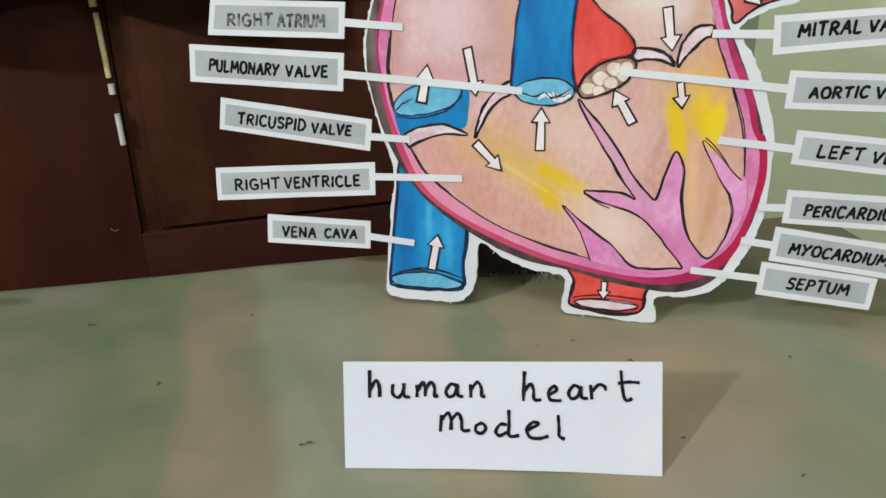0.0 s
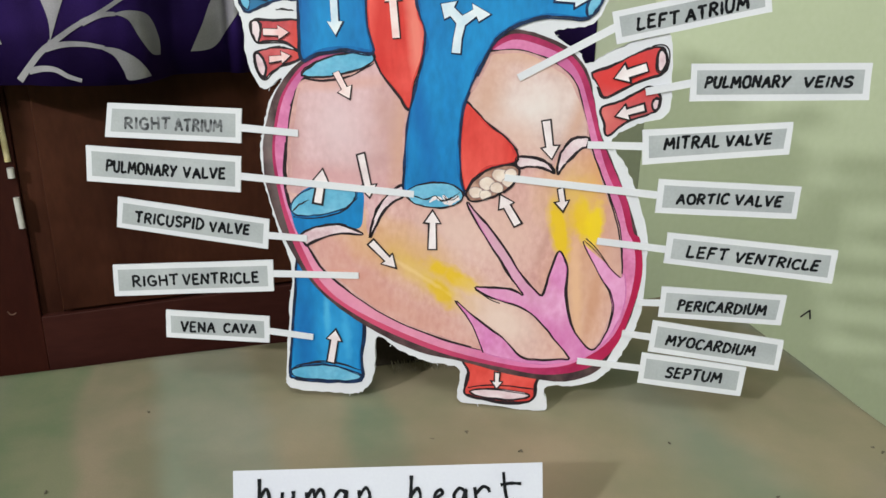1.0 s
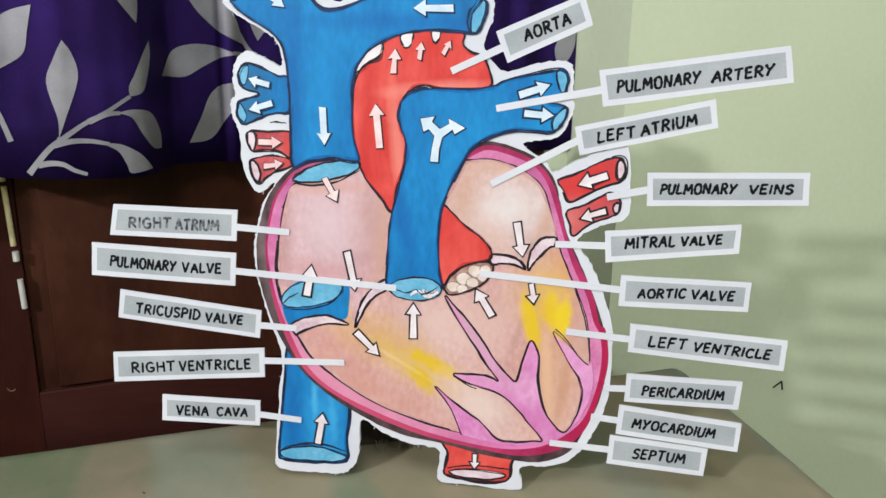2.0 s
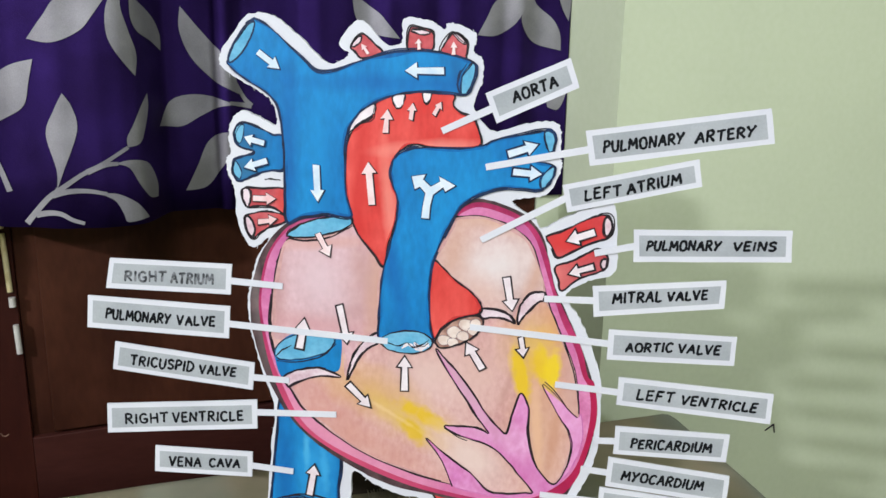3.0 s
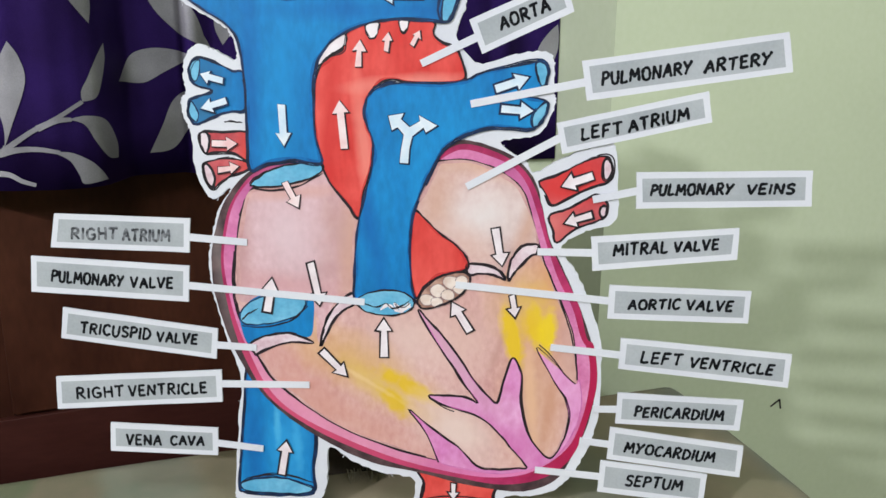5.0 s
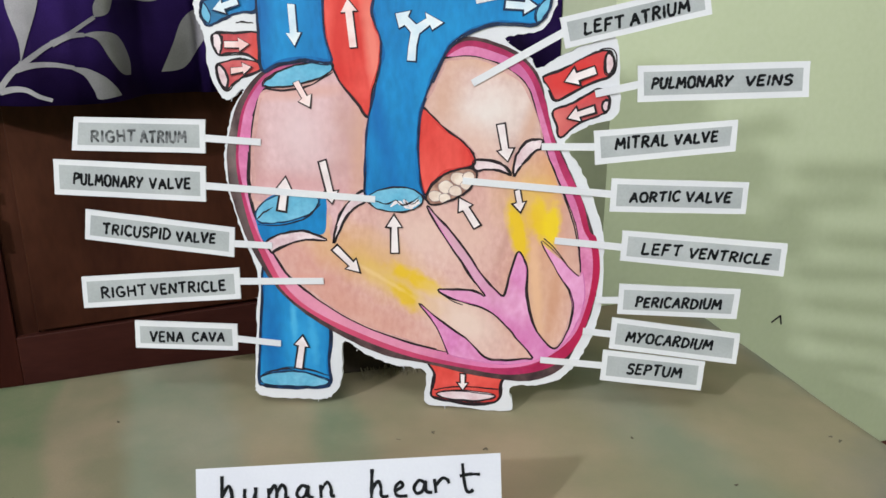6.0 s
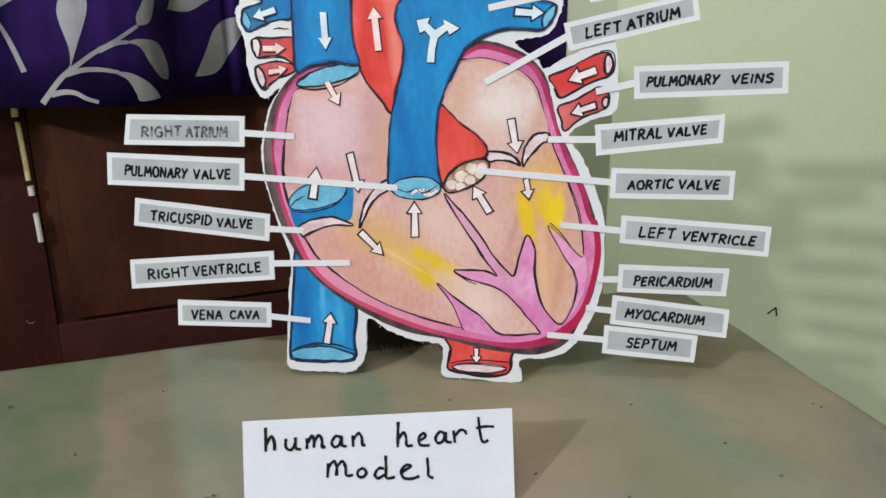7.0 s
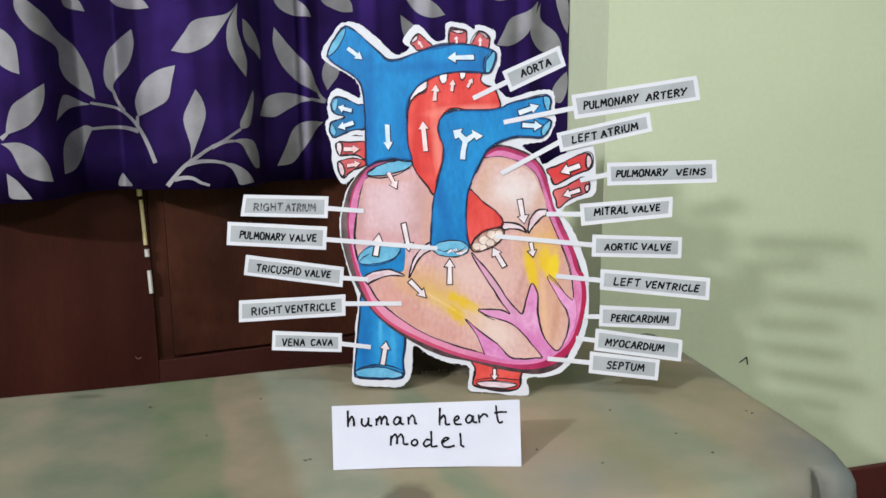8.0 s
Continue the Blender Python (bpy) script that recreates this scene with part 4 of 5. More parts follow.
aa, bb = steps_of(len_a), steps_of(len_b)
verts = [cloth_point(a, b) for b in bb for a in aa]
na = len(aa)
faces = [(j * na + i, (j + 1) * na + i, (j + 1) * na + i + 1, j * na + i + 1) for j in range(len(bb) - 1) for i in range(na - 1)]
me = mesh_of("tablecloth", verts, faces)
bm = bmesh.new()
bm.from_mesh(me)
bmesh.ops.recalc_face_normals(bm, faces=bm.faces)
bm.to_mesh(me)
bm.free()
for p in me.polygons:
    p.use_smooth = True
# darker brown patch on the cloth in front of the title card
patch(CLOTH, lin(70, 62, 50), (-0.010, -0.268, 0.75), (0.022, 0.040, 9), 0, 0.2, 0.3, 0.6, 40.0)
tagged(part("tablecloth", me, CLOTH), "mottled olive grey tablecloth with darker patches, hanging over the table edges", "tablecloth")

# loose fibres and crumbs on the cloth
bm = bmesh.new()
for x, y in ((-0.22, -0.041), (-0.241, -0.149), (-0.336, -0.077), (-0.117, -0.191), (0.033, -0.041), (0.103, -0.15), (0.187, -0.038), (0.338, -0.027), (0.343, -0.035),
             (0.251, -0.096), (0.166, -0.175), (0.007, -0.054), (0.076, -0.061), (0.279, -0.139), (-0.12, -0.194)):
    a = random.uniform(0, 6.28)
    for k in range(2):
        b, length = a + random.uniform(-0.7, 0.7), random.uniform(0.0015, 0.004)
        rod(bm, (x, y, TOP + 0.0006), (x + length * math.cos(b), y + length * math.sin(b), TOP + 0.0009), random.uniform(0.0003, 0.00065), 5)
tagged(part("crumbs", bm, CRUMB), "tiny dark fibres and crumbs scattered on the tablecloth", "crumbs", kind="stuff")


# ---- the heart model: a painted cut-out standing on the table ----
# outlines in millimetres, x along the board, z above the table
BOARD = [(-118.2, 430.3), (-99.7, 430.5), (-82.9, 419), (-57.4, 396.3), (-41.9, 403.1), (-48.6, 411.1), (-33.1, 427.9), (-14.3, 411.5), (-6, 409.8), (-1.1, 413.8), (0.8, 429.3), (21.4, 427.3), (30, 422.1), (34.4, 426.7), (53.1, 419.5), (52.7, 406.2), (59.2, 400.1), (59.2, 384.4), (53.6, 366.5), (68.5, 348.4), (96.3, 355), (113.2, 356.1), (119.5, 350.2), (120.1, 330.5), (121.5, 324.4), (119, 314), (110, 300.9), (85.1, 295.1), (103.1, 281.7), (109.3, 274.3), (130, 285.7), (154.4, 295), (163.3, 293.7), (167, 266.1), (165.6, 241), (144.6, 232.9), (130.2, 221.6)]
BOARD2 = [(142.4, 201.5), (153.8, 176.4), (161.4, 150.7), (162.8, 130.8), (162, 89.1), (153.6, 60), (139.2, 35.8), (120.5, 25.5), (93.9, 21.5), (94, 1.4), (47.5, 2.7), (24.4, 6), (25, 33.3), (0.8, 38.5), (-22.4, 46.9), (-41.2, 57.8), (-43.9, 25.8), (-52.2, 9.9), (-64.5, 5.8), (-105.6, 6.3), (-116, 10.2), (-116.6, 20.6), (-111.4, 76.4), (-107.7, 112.8), (-118.1, 149.8), (-124.7, 178), (-126.7, 199.4), (-124.5, 218.9), (-117.1, 243.8), (-107.3, 259.1), (-122.5, 251.5), (-132.3, 272.4), (-133.8, 296.8), (-139.2, 311.5), (-139.4, 322.2), (-135.9, 326.2), (-136.8, 339.1), (-133.7, 352), (-125.7, 359.1), (-112.8, 355.1), (-100, 348.8), (-98.4, 357.3), (-103.5, 368.6), (-113.8, 376), (-133, 386.3), (-141.2, 394.4), (-139.9, 403.7), (-131.4, 414.9)]
SVC = [(-110.3, 427.1), (-100.1, 420.7), (-75.8, 399), (-61.4, 390), (-33.5, 397.7), (-10.6, 404.3), (12.1, 406.4), (34.7, 404.1), (52.1, 398.5), (54.5, 392.7), (52.4, 384.3), (47.7, 375), (31.4, 375.4), (12.3, 376.2), (-6.9, 373.3), (-26.2, 365.5), (-38, 354.6), (-43.7, 343), (-45.3, 319.7), (-44.1, 295.9), (-40.8, 278.7), (-59.3, 280.6), (-79.6, 277.6), (-91.6, 273.2), (-93, 290.6), (-92.8, 318.5), (-93.5, 342), (-95.9, 361.2), (-104.1, 372.4), (-119.4, 382), (-133.8, 393), (-133.9, 399), (-128.6, 409.4), (-120.7, 419.7), (-114.9, 426.3)]
SVC_L = [(-112.7, 425.3), (-115, 416.1), (-123.1, 402.8), (-132.1, 395.3), (-133.4, 399.7), (-127.7, 411.2), (-119.4, 421.9)]
SVC_R = [(51.7, 398.2), (54.1, 393.5), (52.4, 385), (47.7, 375.3), (43.9, 375.7), (43.4, 382.3), (45.5, 391.5)]
AORTA = [(-43.8, 333.4), (-40.1, 344.3), (-32.2, 352.1), (-24, 356.4), (-21.6, 366.3), (-8.8, 374), (12.3, 378.1), (37.4, 375.5), (37.9, 367.4), (43, 361.8), (52.6, 357.9), (57, 350.4), (58.1, 336), (24.2, 334.5), (10.6, 336.9), (0.8, 334), (-6.2, 326.4), (-9.4, 316.6), (-7.8, 306.8), (-4.3, 296.2), (-4.3, 285), (-6.3, 272.9), (-11.2, 258.4), (-14.5, 239.7), (-22.5, 249.4), (-35.3, 265.5), (-41.2, 279.9), (-44.4, 299.9), (-45.3, 317.7)]
AORTA2 = [(25.1, 246), (32.4, 240.5), (43.4, 230.1), (54.4, 222.1), (61.8, 214), (64, 207.3), (60.5, 202.9), (50.8, 200.8), (41.1, 197), (31.8, 189.8), (26.5, 180.9), (23.1, 194.6), (21.3, 213.7), (22.4, 230.6)]
SLIVER = [(-42.9, 343.8), (-38, 353.9), (-30.1, 362.4), (-21.9, 366.7), (-21.6, 360.3), (-26.3, 356.4), (-34.1, 351.7), (-40.1, 346.2)]
NOTCH1 = [(-7.6, 372.9), (0.8, 374.2), (0.1, 367.4), (-2.6, 364), (-5.7, 364.3), (-7.6, 368)]
NOTCH2 = [(15, 375.5), (21.8, 376), (20.7, 371.5), (18.1, 368.1), (15.8, 370)]
TRUNK = [(-6.2, 326.4), (1.6, 331.7), (12.5, 334.2), (43.5, 334.9), (58.1, 336.4), (70.2, 341.6), (89.1, 346.2), (106, 349.5), (113.5, 349.7), (116, 344.5), (115.3, 335.7), (112.5, 330.3), (102, 326.6), (114.3, 324.2), (116.5, 319.3), (113.4, 311.1), (108.3, 305.5), (102.2, 304.6), (82.8, 305.6), (67.4, 302.9), (55.9, 297.8), (46.6, 291.3), (40.5, 281.5), (33.6, 267.6), (27.4, 253.5), (23.5, 239), (21.7, 215.8), (23.2, 190.3), (24.9, 177.3), (5.1, 180.9), (-17.7, 177.7), (-18.4, 197.2), (-17.5, 220.7), (-14.5, 239.7), (-9.6, 258.5), (-5.9, 272.9), (-3.9, 285.8), (-4.3, 295.4), (-7.8, 306.8), (-9.4, 316.6)]
PA_TOP = [(107.2, 348.4), (112.4, 348.9), (115.3, 344.1), (114.5, 335.7), (111.6, 333.7), (108.3, 340.5)]
PA_BOT = [(114.8, 323.1), (115.8, 318.1), (112.6, 311.1), (108.3, 306.3), (105.9, 308.6), (107.8, 316.4)]
PSTUB_L = [(-93.6, 339.3), (-101.5, 341.4), (-113.2, 347), (-125, 349.9), (-130.3, 347.4), (-132.7, 340.4), (-129.1, 331.9), (-116.5, 327.8), (-126.3, 324.1), (-132.9, 321.5), (-135.4, 313.6), (-132.9, 306.8), (-128.9, 304.5), (-119, 308.8), (-106.7, 313.1), (-92.9, 315)]
PS_E1 = [(-124.3, 348.7), (-130, 346.7), (-131.9, 340.4), (-129, 334.2), (-125.6, 338.2)]
PS_E2 = [(-132.2, 320.4), (-134.2, 313.6), (-132, 308), (-128.8, 306.5), (-127.7, 312.9)]
RSTUB1 = [(-126, 299), (-111.3, 299.4), (-91.5, 298.3), (-91.8, 279.7), (-103.8, 284.6), (-116, 285.1), (-124.3, 284.1), (-128.4, 291.2)]
RSTUB2 = [(-125.4, 277.1), (-112.1, 280.7), (-99.9, 279.9), (-92.7, 276.8), (-94.9, 271.8), (-106.5, 267.8), (-115, 263), (-120.5, 258.7), (-125.2, 265.2), (-126.9, 272.1)]
RS_E1 = [(-126.8, 298.6), (-121.9, 297.9), (-121.1, 290.6), (-123.4, 284.5), (-126.5, 287.6), (-128.3, 293.7)]
RS_E2 = [(-125.4, 276.7), (-121.4, 274.3), (-119, 266.2), (-120.5, 259.9), (-124.4, 264.4), (-126.1, 270.9)]
DARK = [(48.9, 292.9), (59.8, 296.4), (79.4, 292.2), (97.2, 283.2), (109.9, 268.3), (115.2, 250.4), (121.3, 228), (131.1, 207.5), (143.7, 180.4), (153.3, 154.8), (158.2, 135.2), (159.3, 112.5), (155.5, 87), (146.8, 63.9), (135.6, 41.2), (119.2, 30.9), (100.7, 27.7), (66.3, 31.5), (29.3, 40.3), (-7.8, 47.1), (-39.6, 61.4), (-70.9, 81.4), (-92.3, 102.6), (-107.3, 127.4), (-117.5, 154.4), (-124.2, 183.3), (-124.8, 203.8), (-122.3, 221.1), (-115.9, 242.5), (-106.1, 258.7), (-94.1, 271), (-75.5, 278.5), (-53.2, 281.2), (-37.2, 276), (-19.2, 264.3), (4.9, 261), (32.7, 274)]
CRIMSON = [(49, 290.1), (61.8, 293.7), (79.5, 289.4), (95.4, 281.5), (106.3, 270.2), (115, 250.3), (121.3, 225.8), (133.7, 199.9), (144.5, 178.2), (151, 154.6), (156.5, 148.6), (160.4, 121.6), (155.7, 92.2), (145.1, 59.7), (125.3, 40.8), (93.6, 33.2), (56.6, 37.9), (10.2, 47.4), (-35.8, 64.9), (-69.8, 84.5), (-89.5, 102.8), (-103.3, 129.3), (-111.6, 156.7), (-116.5, 185.6), (-117.6, 204.1), (-115.6, 221.4), (-110.1, 243.2), (-100.7, 259.3), (-88, 271.6), (-67.4, 278), (-45.2, 278.6), (-19.2, 264.3), (4.9, 261), (30.7, 274)]
PINK = [(50.2, 287), (61.9, 289.7), (79.6, 285), (93.5, 278.7), (103.7, 266.9), (111.2, 248.1), (119.0, 224.4), (128.1, 199.6), (139.7, 177), (146.5, 155.6), (152.4, 144), (155.0, 121.4), (151.1, 92), (140.6, 65.4), (116, 45.5), (88.8, 39), (56.5, 41.4), (10.3, 51.9), (-35.6, 69.8), (-68.2, 87.4), (-87, 106.6), (-98.6, 131.3), (-108, 156.8), (-113.5, 183.5), (-115.5, 204.2), (-113.5, 221.5), (-107.5, 244.1), (-98.3, 259.4), (-86, 270.1), (-67.5, 276.7), (-45.2, 277.4), (-19.2, 264.3), (4.9, 261), (30.7, 274)]
INNER = [(42.5, 281.6), (60.2, 282.5), (75.9, 279.3), (89.8, 272.5), (100.8, 262), (107, 245.9), (114.4, 221.4), (122.5, 200.7), (133.2, 177.7), (141, 157.1), (144.2, 139.4), (145.7, 121.3), (143.9, 98), (139.4, 74.1), (126.9, 56.2), (93.2, 44.2), (70.3, 47.4), (45, 51.1), (24.2, 55.4), (-3.4, 63.9), (-35.4, 77.7), (-62.2, 95.8), (-81.9, 113.4), (-93.1, 130.9), (-100.4, 143.3), (-106.7, 168.1), (-108.5, 190.2), (-106.6, 206.7), (-104.7, 221.8), (-99.7, 243.1), (-91.7, 258.3), (-76, 262.6), (-51.5, 266.6), (-19.2, 264.3), (4.9, 269.1), (32.7, 278.1)]
RA = [(-92.5, 258.3), (-76.1, 259.3), (-57.7, 262.7), (-39.3, 272.7), (-29.3, 259.9), (-16.1, 243), (-17, 222.9), (-18.4, 197.2), (-18.1, 183.4), (-26.1, 179.5), (-34.5, 172.6), (-38.5, 157), (-41.2, 145.7), (-47.1, 145.4), (-49.3, 165.4), (-61.6, 179.8), (-104.2, 171.8), (-106.3, 193.7), (-104.9, 217.5), (-99.2, 244.4)]
LA = [(44.5, 281.2), (64.1, 282.2), (85.8, 274.8), (100, 263.2), (106.5, 248), (113.9, 223.1), (103.6, 221.9), (94, 212.3), (89.6, 201.5), (82.2, 205.5), (66.9, 205.7), (61, 215.2), (50.3, 225.3), (37.3, 234.4), (28.3, 242.4), (25.8, 248.1), (31.3, 259.8), (37.9, 273.4)]
IVC_IN = [(-105.9, 161.3), (-100.5, 141.9), (-86.6, 147.2), (-68.4, 150.3), (-53.2, 148.8), (-49.9, 162.4), (-50.1, 178.4), (-60, 181.7), (-75.4, 183.2), (-92.5, 178.5), (-103, 169.5)]
IVC_E = [(-105.3, 163.2), (-100.1, 172.2), (-89, 178.2), (-73.3, 181.5), (-58.8, 179.1), (-55.6, 173.8), (-63.1, 164.8), (-76.8, 159.6), (-90.4, 157.1), (-102.1, 156.9)]
TRI_L = [(-98.8, 141.5), (-86.5, 148.1), (-72.9, 150.7), (-61.3, 149.1), (-50.3, 143.8), (-64.3, 144), (-77.9, 141.4), (-91.9, 135.1), (-95.2, 133.7)]
TRI_R = [(-19.2, 183.7), (-27.2, 179.6), (-36.4, 169.3), (-42.7, 155.8), (-45.5, 141.7), (-40.7, 149.9), (-34.9, 161.3), (-28.4, 169.4), (-19.4, 175.3)]
MIT_L = [(64.4, 207.7), (78.1, 207.4), (86.3, 203.5), (90.9, 196.9), (83.6, 199.2), (74.3, 200.9), (64.6, 200.5)]
MIT_R = [(113.5, 223.1), (103.6, 222.3), (95.9, 214.4), (93, 205.9), (93, 196.1), (96.8, 201.8), (102.9, 208.8), (109.1, 215.4), (113, 216.8)]
AOV = [(27.8, 180.9), (33.8, 190.3), (45.9, 198.9), (58.9, 202), (65, 199.3), (64.4, 192), (56.4, 183), (44.3, 176.4), (32.4, 173.3), (28.2, 176.6)]
PUV = [(-17.3, 177.7), (-11.5, 182.8), (0.9, 186.3), (13.3, 186.4), (23.7, 181.6), (24.9, 176.5), (21.7, 172), (11.3, 168), (-1.1, 167.9), (-11.5, 170.5)]
PUV_A = [(0.1, 171.5), (5.1, 175.2), (10.1, 172.8), (13.4, 170.7)]
PUV_B = [(10.1, 177.1), (13.4, 173.8), (18.4, 174.4), (22, 177.2)]
PUV_C = [(13.4, 170.3), (18.4, 173.1), (22.5, 175.1)]
SEPTUM = [(28, 172.6), (35.8, 164), (46.7, 152.1), (60, 134.4), (69.1, 119.4), (79, 107.6), (87.2, 100.7), (91.2, 115.3), (95.9, 133.8), (98.9, 137), (102.6, 130.8), (105, 122.6), (104.9, 101.7), (110.2, 79), (118.3, 65.7), (126.8, 57.7), (132.1, 60.8), (138.1, 74.1), (140.7, 92.3), (136.8, 107.2), (128.3, 120.8), (115, 145.5), (125.3, 138.1), (135.8, 126.5), (144.5, 118.5), (147.8, 121.3), (150, 98.2), (141, 69.3), (124.8, 51.7), (93.3, 42.2), (63.4, 44.7), (44, 50), (39.4, 61.3), (32.6, 76.7), (20.8, 93.2), (33.5, 82.6), (48.5, 71.4)]
SEPTUM2 = [(60.9, 61.5), (72.6, 48), (86.3, 45.5), (102.3, 47.5), (111.3, 48.8), (99.5, 63.2), (89.2, 76), (75, 88.5), (56, 94.7), (45.7, 98.2), (35.8, 104.6), (47, 105.8), (63.1, 104.8), (73, 100.3), (63.9, 112.3), (54.8, 126.9), (44.6, 142.6), (31.5, 163.9)]
LVSMALL = [(116.4, 143.3), (121.4, 148.7), (137.7, 148.2), (143.2, 134.8), (144, 120.3), (134.4, 128.3)]
IVC_OUT = [(-103.7, 117.6), (-106.1, 91.2), (-109.6, 56.6), (-113.7, 21.7), (-109.7, 16.7), (-95.3, 14.6), (-73.6, 15.4), (-57.6, 17.5), (-53.2, 21.3), (-53.2, 40.8), (-52.1, 75.7), (-76, 96.9), (-97.7, 117.7)]
IVCO_E = [(-112.6, 23.3), (-104.1, 27.8), (-87.1, 30.4), (-70.5, 29), (-54.5, 23.3), (-59, 18.5), (-75.9, 16.3), (-95.2, 16.2), (-108.6, 18.3)]
DAO = [(31.1, 43.6), (32.5, 31), (29.6, 14.5), (34.3, 10), (52.2, 7.1), (73.3, 6.8), (84.9, 10.4), (86.5, 22.8), (84.2, 37.9)]
DAO_E = [(34.3, 14.7), (45.1, 17.1), (61.4, 17.7), (77.8, 15.8), (82, 12.9), (70.9, 9.3), (52.2, 9.1), (38.1, 11.2)]
BR1 = [(-39.9, 408.6), (-34, 417.1), (-28.7, 417.1), (-21.9, 410.7), (-15.9, 404.2), (-30.8, 400.3), (-36.5, 404.7)]
BR2 = [(4.2, 405.9), (4.5, 421.8), (12, 422.9), (21.8, 419.8), (20.8, 406.5)]
BR3 = [(28.7, 405.5), (31.6, 413.1), (36.4, 419.6), (42, 418.6), (48, 412.9), (47.1, 404.3), (45.3, 401.4)]
BR1E = [(-39.5, 409.7), (-34.4, 415.6), (-31.8, 415.6), (-32.6, 412.7), (-37.2, 408.3)]
BR2E = [(5.7, 421.4), (12.8, 421.9), (19.6, 419.4), (15.8, 417.6), (9.1, 419)]
BR3E = [(36.4, 419.3), (42, 417.9), (46.5, 413.6), (45.1, 411.5), (39.8, 415)]
VEIN1 = [(112.3, 268.4), (124.8, 273.6), (138, 280.4), (149.2, 285.5), (158.4, 286.5), (161.9, 279.9), (161, 269.9), (150.4, 265.6), (135.3, 258.3), (122, 252.2), (117.3, 259.7)]
VEIN2 = [(120.4, 244.4), (131.9, 248.8), (143.3, 255.3), (152.7, 259.6), (160.1, 253.8), (159.5, 244.9), (151.9, 240.5), (138.5, 235.1), (126.5, 225.2), (123.3, 234.2)]
VE1 = [(156.9, 284.9), (160.5, 283.4), (161.7, 277.1), (160.1, 271.1), (157, 271.8), (155.8, 278.5)]
VE2 = [(156.7, 252.1), (159.8, 251.4), (159.4, 245.7), (157.2, 244), (155, 247.2)]
FORK = [(14.8, 280), (15.9, 289.6), (17.8, 299.6), (13.5, 304.6), (9.5, 302.5), (7.1, 312.3), (17.7, 314.2), (15.8, 310.2), (21.7, 304.8), (29.1, 309), (28.3, 312.9), (40.9, 306.1), (33.1, 301.2), (31.5, 304.7), (23.7, 298.6), (21.5, 289.8), (20.8, 279.7)]
SVC_OPEN = [(-92, 262.1), (-84.8, 268.9), (-73.6, 274.5), (-57.3, 278.2), (-43.2, 278.3), (-40, 274.3), (-47.4, 268.4), (-61.7, 263.8), (-78.1, 260.8)]
LINE_1 = [(-104.6, 160), (-98.8, 165.1), (-91.4, 169.7)]
LINE_2 = [(-104.1, 155.5), (-90.6, 154.9), (-77, 157.4), (-64.2, 162.6), (-53.9, 173)]
LINE_3 = [(-11.5, 175.8), (-3.2, 173.5), (4.3, 176.5), (9.3, 172.7), (15.9, 174.8), (22.4, 180.3)]
LINE_4 = [(32.4, 17.2), (47.4, 20.8), (66.1, 21), (84.7, 19.1)]
LINE_5 = [(-111.5, 25.5), (-94.2, 32.2), (-75, 32.9), (-54.3, 27.5)]
LINE_6 = [(42.8, 374.5), (40.7, 382.3), (42.9, 390.4), (48, 398.1)]
LINE_7 = [(-91.7, 259.6), (-76.1, 258.4), (-57.7, 261.9), (-40.1, 271.4)]
LINE_8 = [(-109, 306.2), (-102.9, 306.8), (-96.5, 306.2)]
# arrows: tail x, tail z, tip x, tip z
ARROWS = [
    (-110.6, 403.3, -94.7, 391.3),
    (30.4, 392, 1.6, 392),
    (-67.6, 319.1, -67.1, 290.5),
    (-24.2, 289.3, -27, 322.5),
    (-13.5, 345.2, -11.9, 362.7),
    (5.9, 355.5, 7, 367.9),
    (23.1, 359.6, 29.2, 369.4),
    (-26.6, 403.3, -31.8, 410.5),
    (11.4, 407.4, 11, 415.4),
    (37.4, 404.2, 37.6, 413.2),
    (-108.5, 334.7, -124.4, 339),
    (-106.3, 321, -124.7, 315.8),
    (-118.6, 291.1, -100.7, 291.6),
    (-115.4, 272.5, -100.1, 275),
]
ARROWS_B = [
    (-67.8, 264.9, -58, 246.2),
    (80.8, 331.1, 102.6, 339.3),
    (84.7, 317.8, 106.6, 316.7),
    (148.8, 273.6, 128, 265.7),
    (149.7, 246.2, 131.3, 239.4),
    (82.5, 234.4, 88.2, 207.4),
    (-84.4, 167.4, -79.8, 193),
    (-50.6, 205.8, -44.5, 173.9),
    (2.7, 134.7, 2.6, 164.5),
    (66.1, 157.3, 52.5, 178.5),
    (95.8, 185.5, 98.8, 169.2),
    (-44.3, 137.6, -25.7, 118.5),
    (-78.7, 34.3, -74.3, 62.7),
    (55.7, 32.8, 55.4, 19.1),
]
heart = tagged(new("heart_model"), "painted paper cut-out of a human heart standing on the tablecloth", "model")
heart.matrix_basis = pose(0, -0.004, TOP + 0.0005)

part("board", sheet_mesh("board", spline(BOARD + BOARD2, 9, True, 0.6), 0.0, 0.005), WHITE_PAPER, heart, "white paper-faced board with a ragged cut edge")
# dark block behind the foot; its colour also stands in for shade there
prop = part("prop", boxes(((-0.050, 0, 0.001), (0.056, 0.018, 0.11)), bevel=0.002), PROP_BOARD, heart, "dark prop with a frayed foot, standing in for the shade behind the board", pose(-0.012, 0.070, 0, 0, 0, 18))
part("strut", boxes(((-0.012, 0.0055, 0.085), (0.012, 0.071, 0.1)), bevel=0.002), PROP_BOARD, heart)
bm = bmesh.new()
for i in range(100):
    x = -0.030 + 0.062 * i / 99 + random.uniform(-0.001, 0.001)
    reach = random.uniform(0.005, 0.018)
    rod(bm, (x, -0.0002, random.uniform(0.001, 0.006)), (x + random.uniform(-0.005, 0.004), -reach, 0.0012), 0.00022, 4)
part("frayed_edge", bm, FRAY, prop)

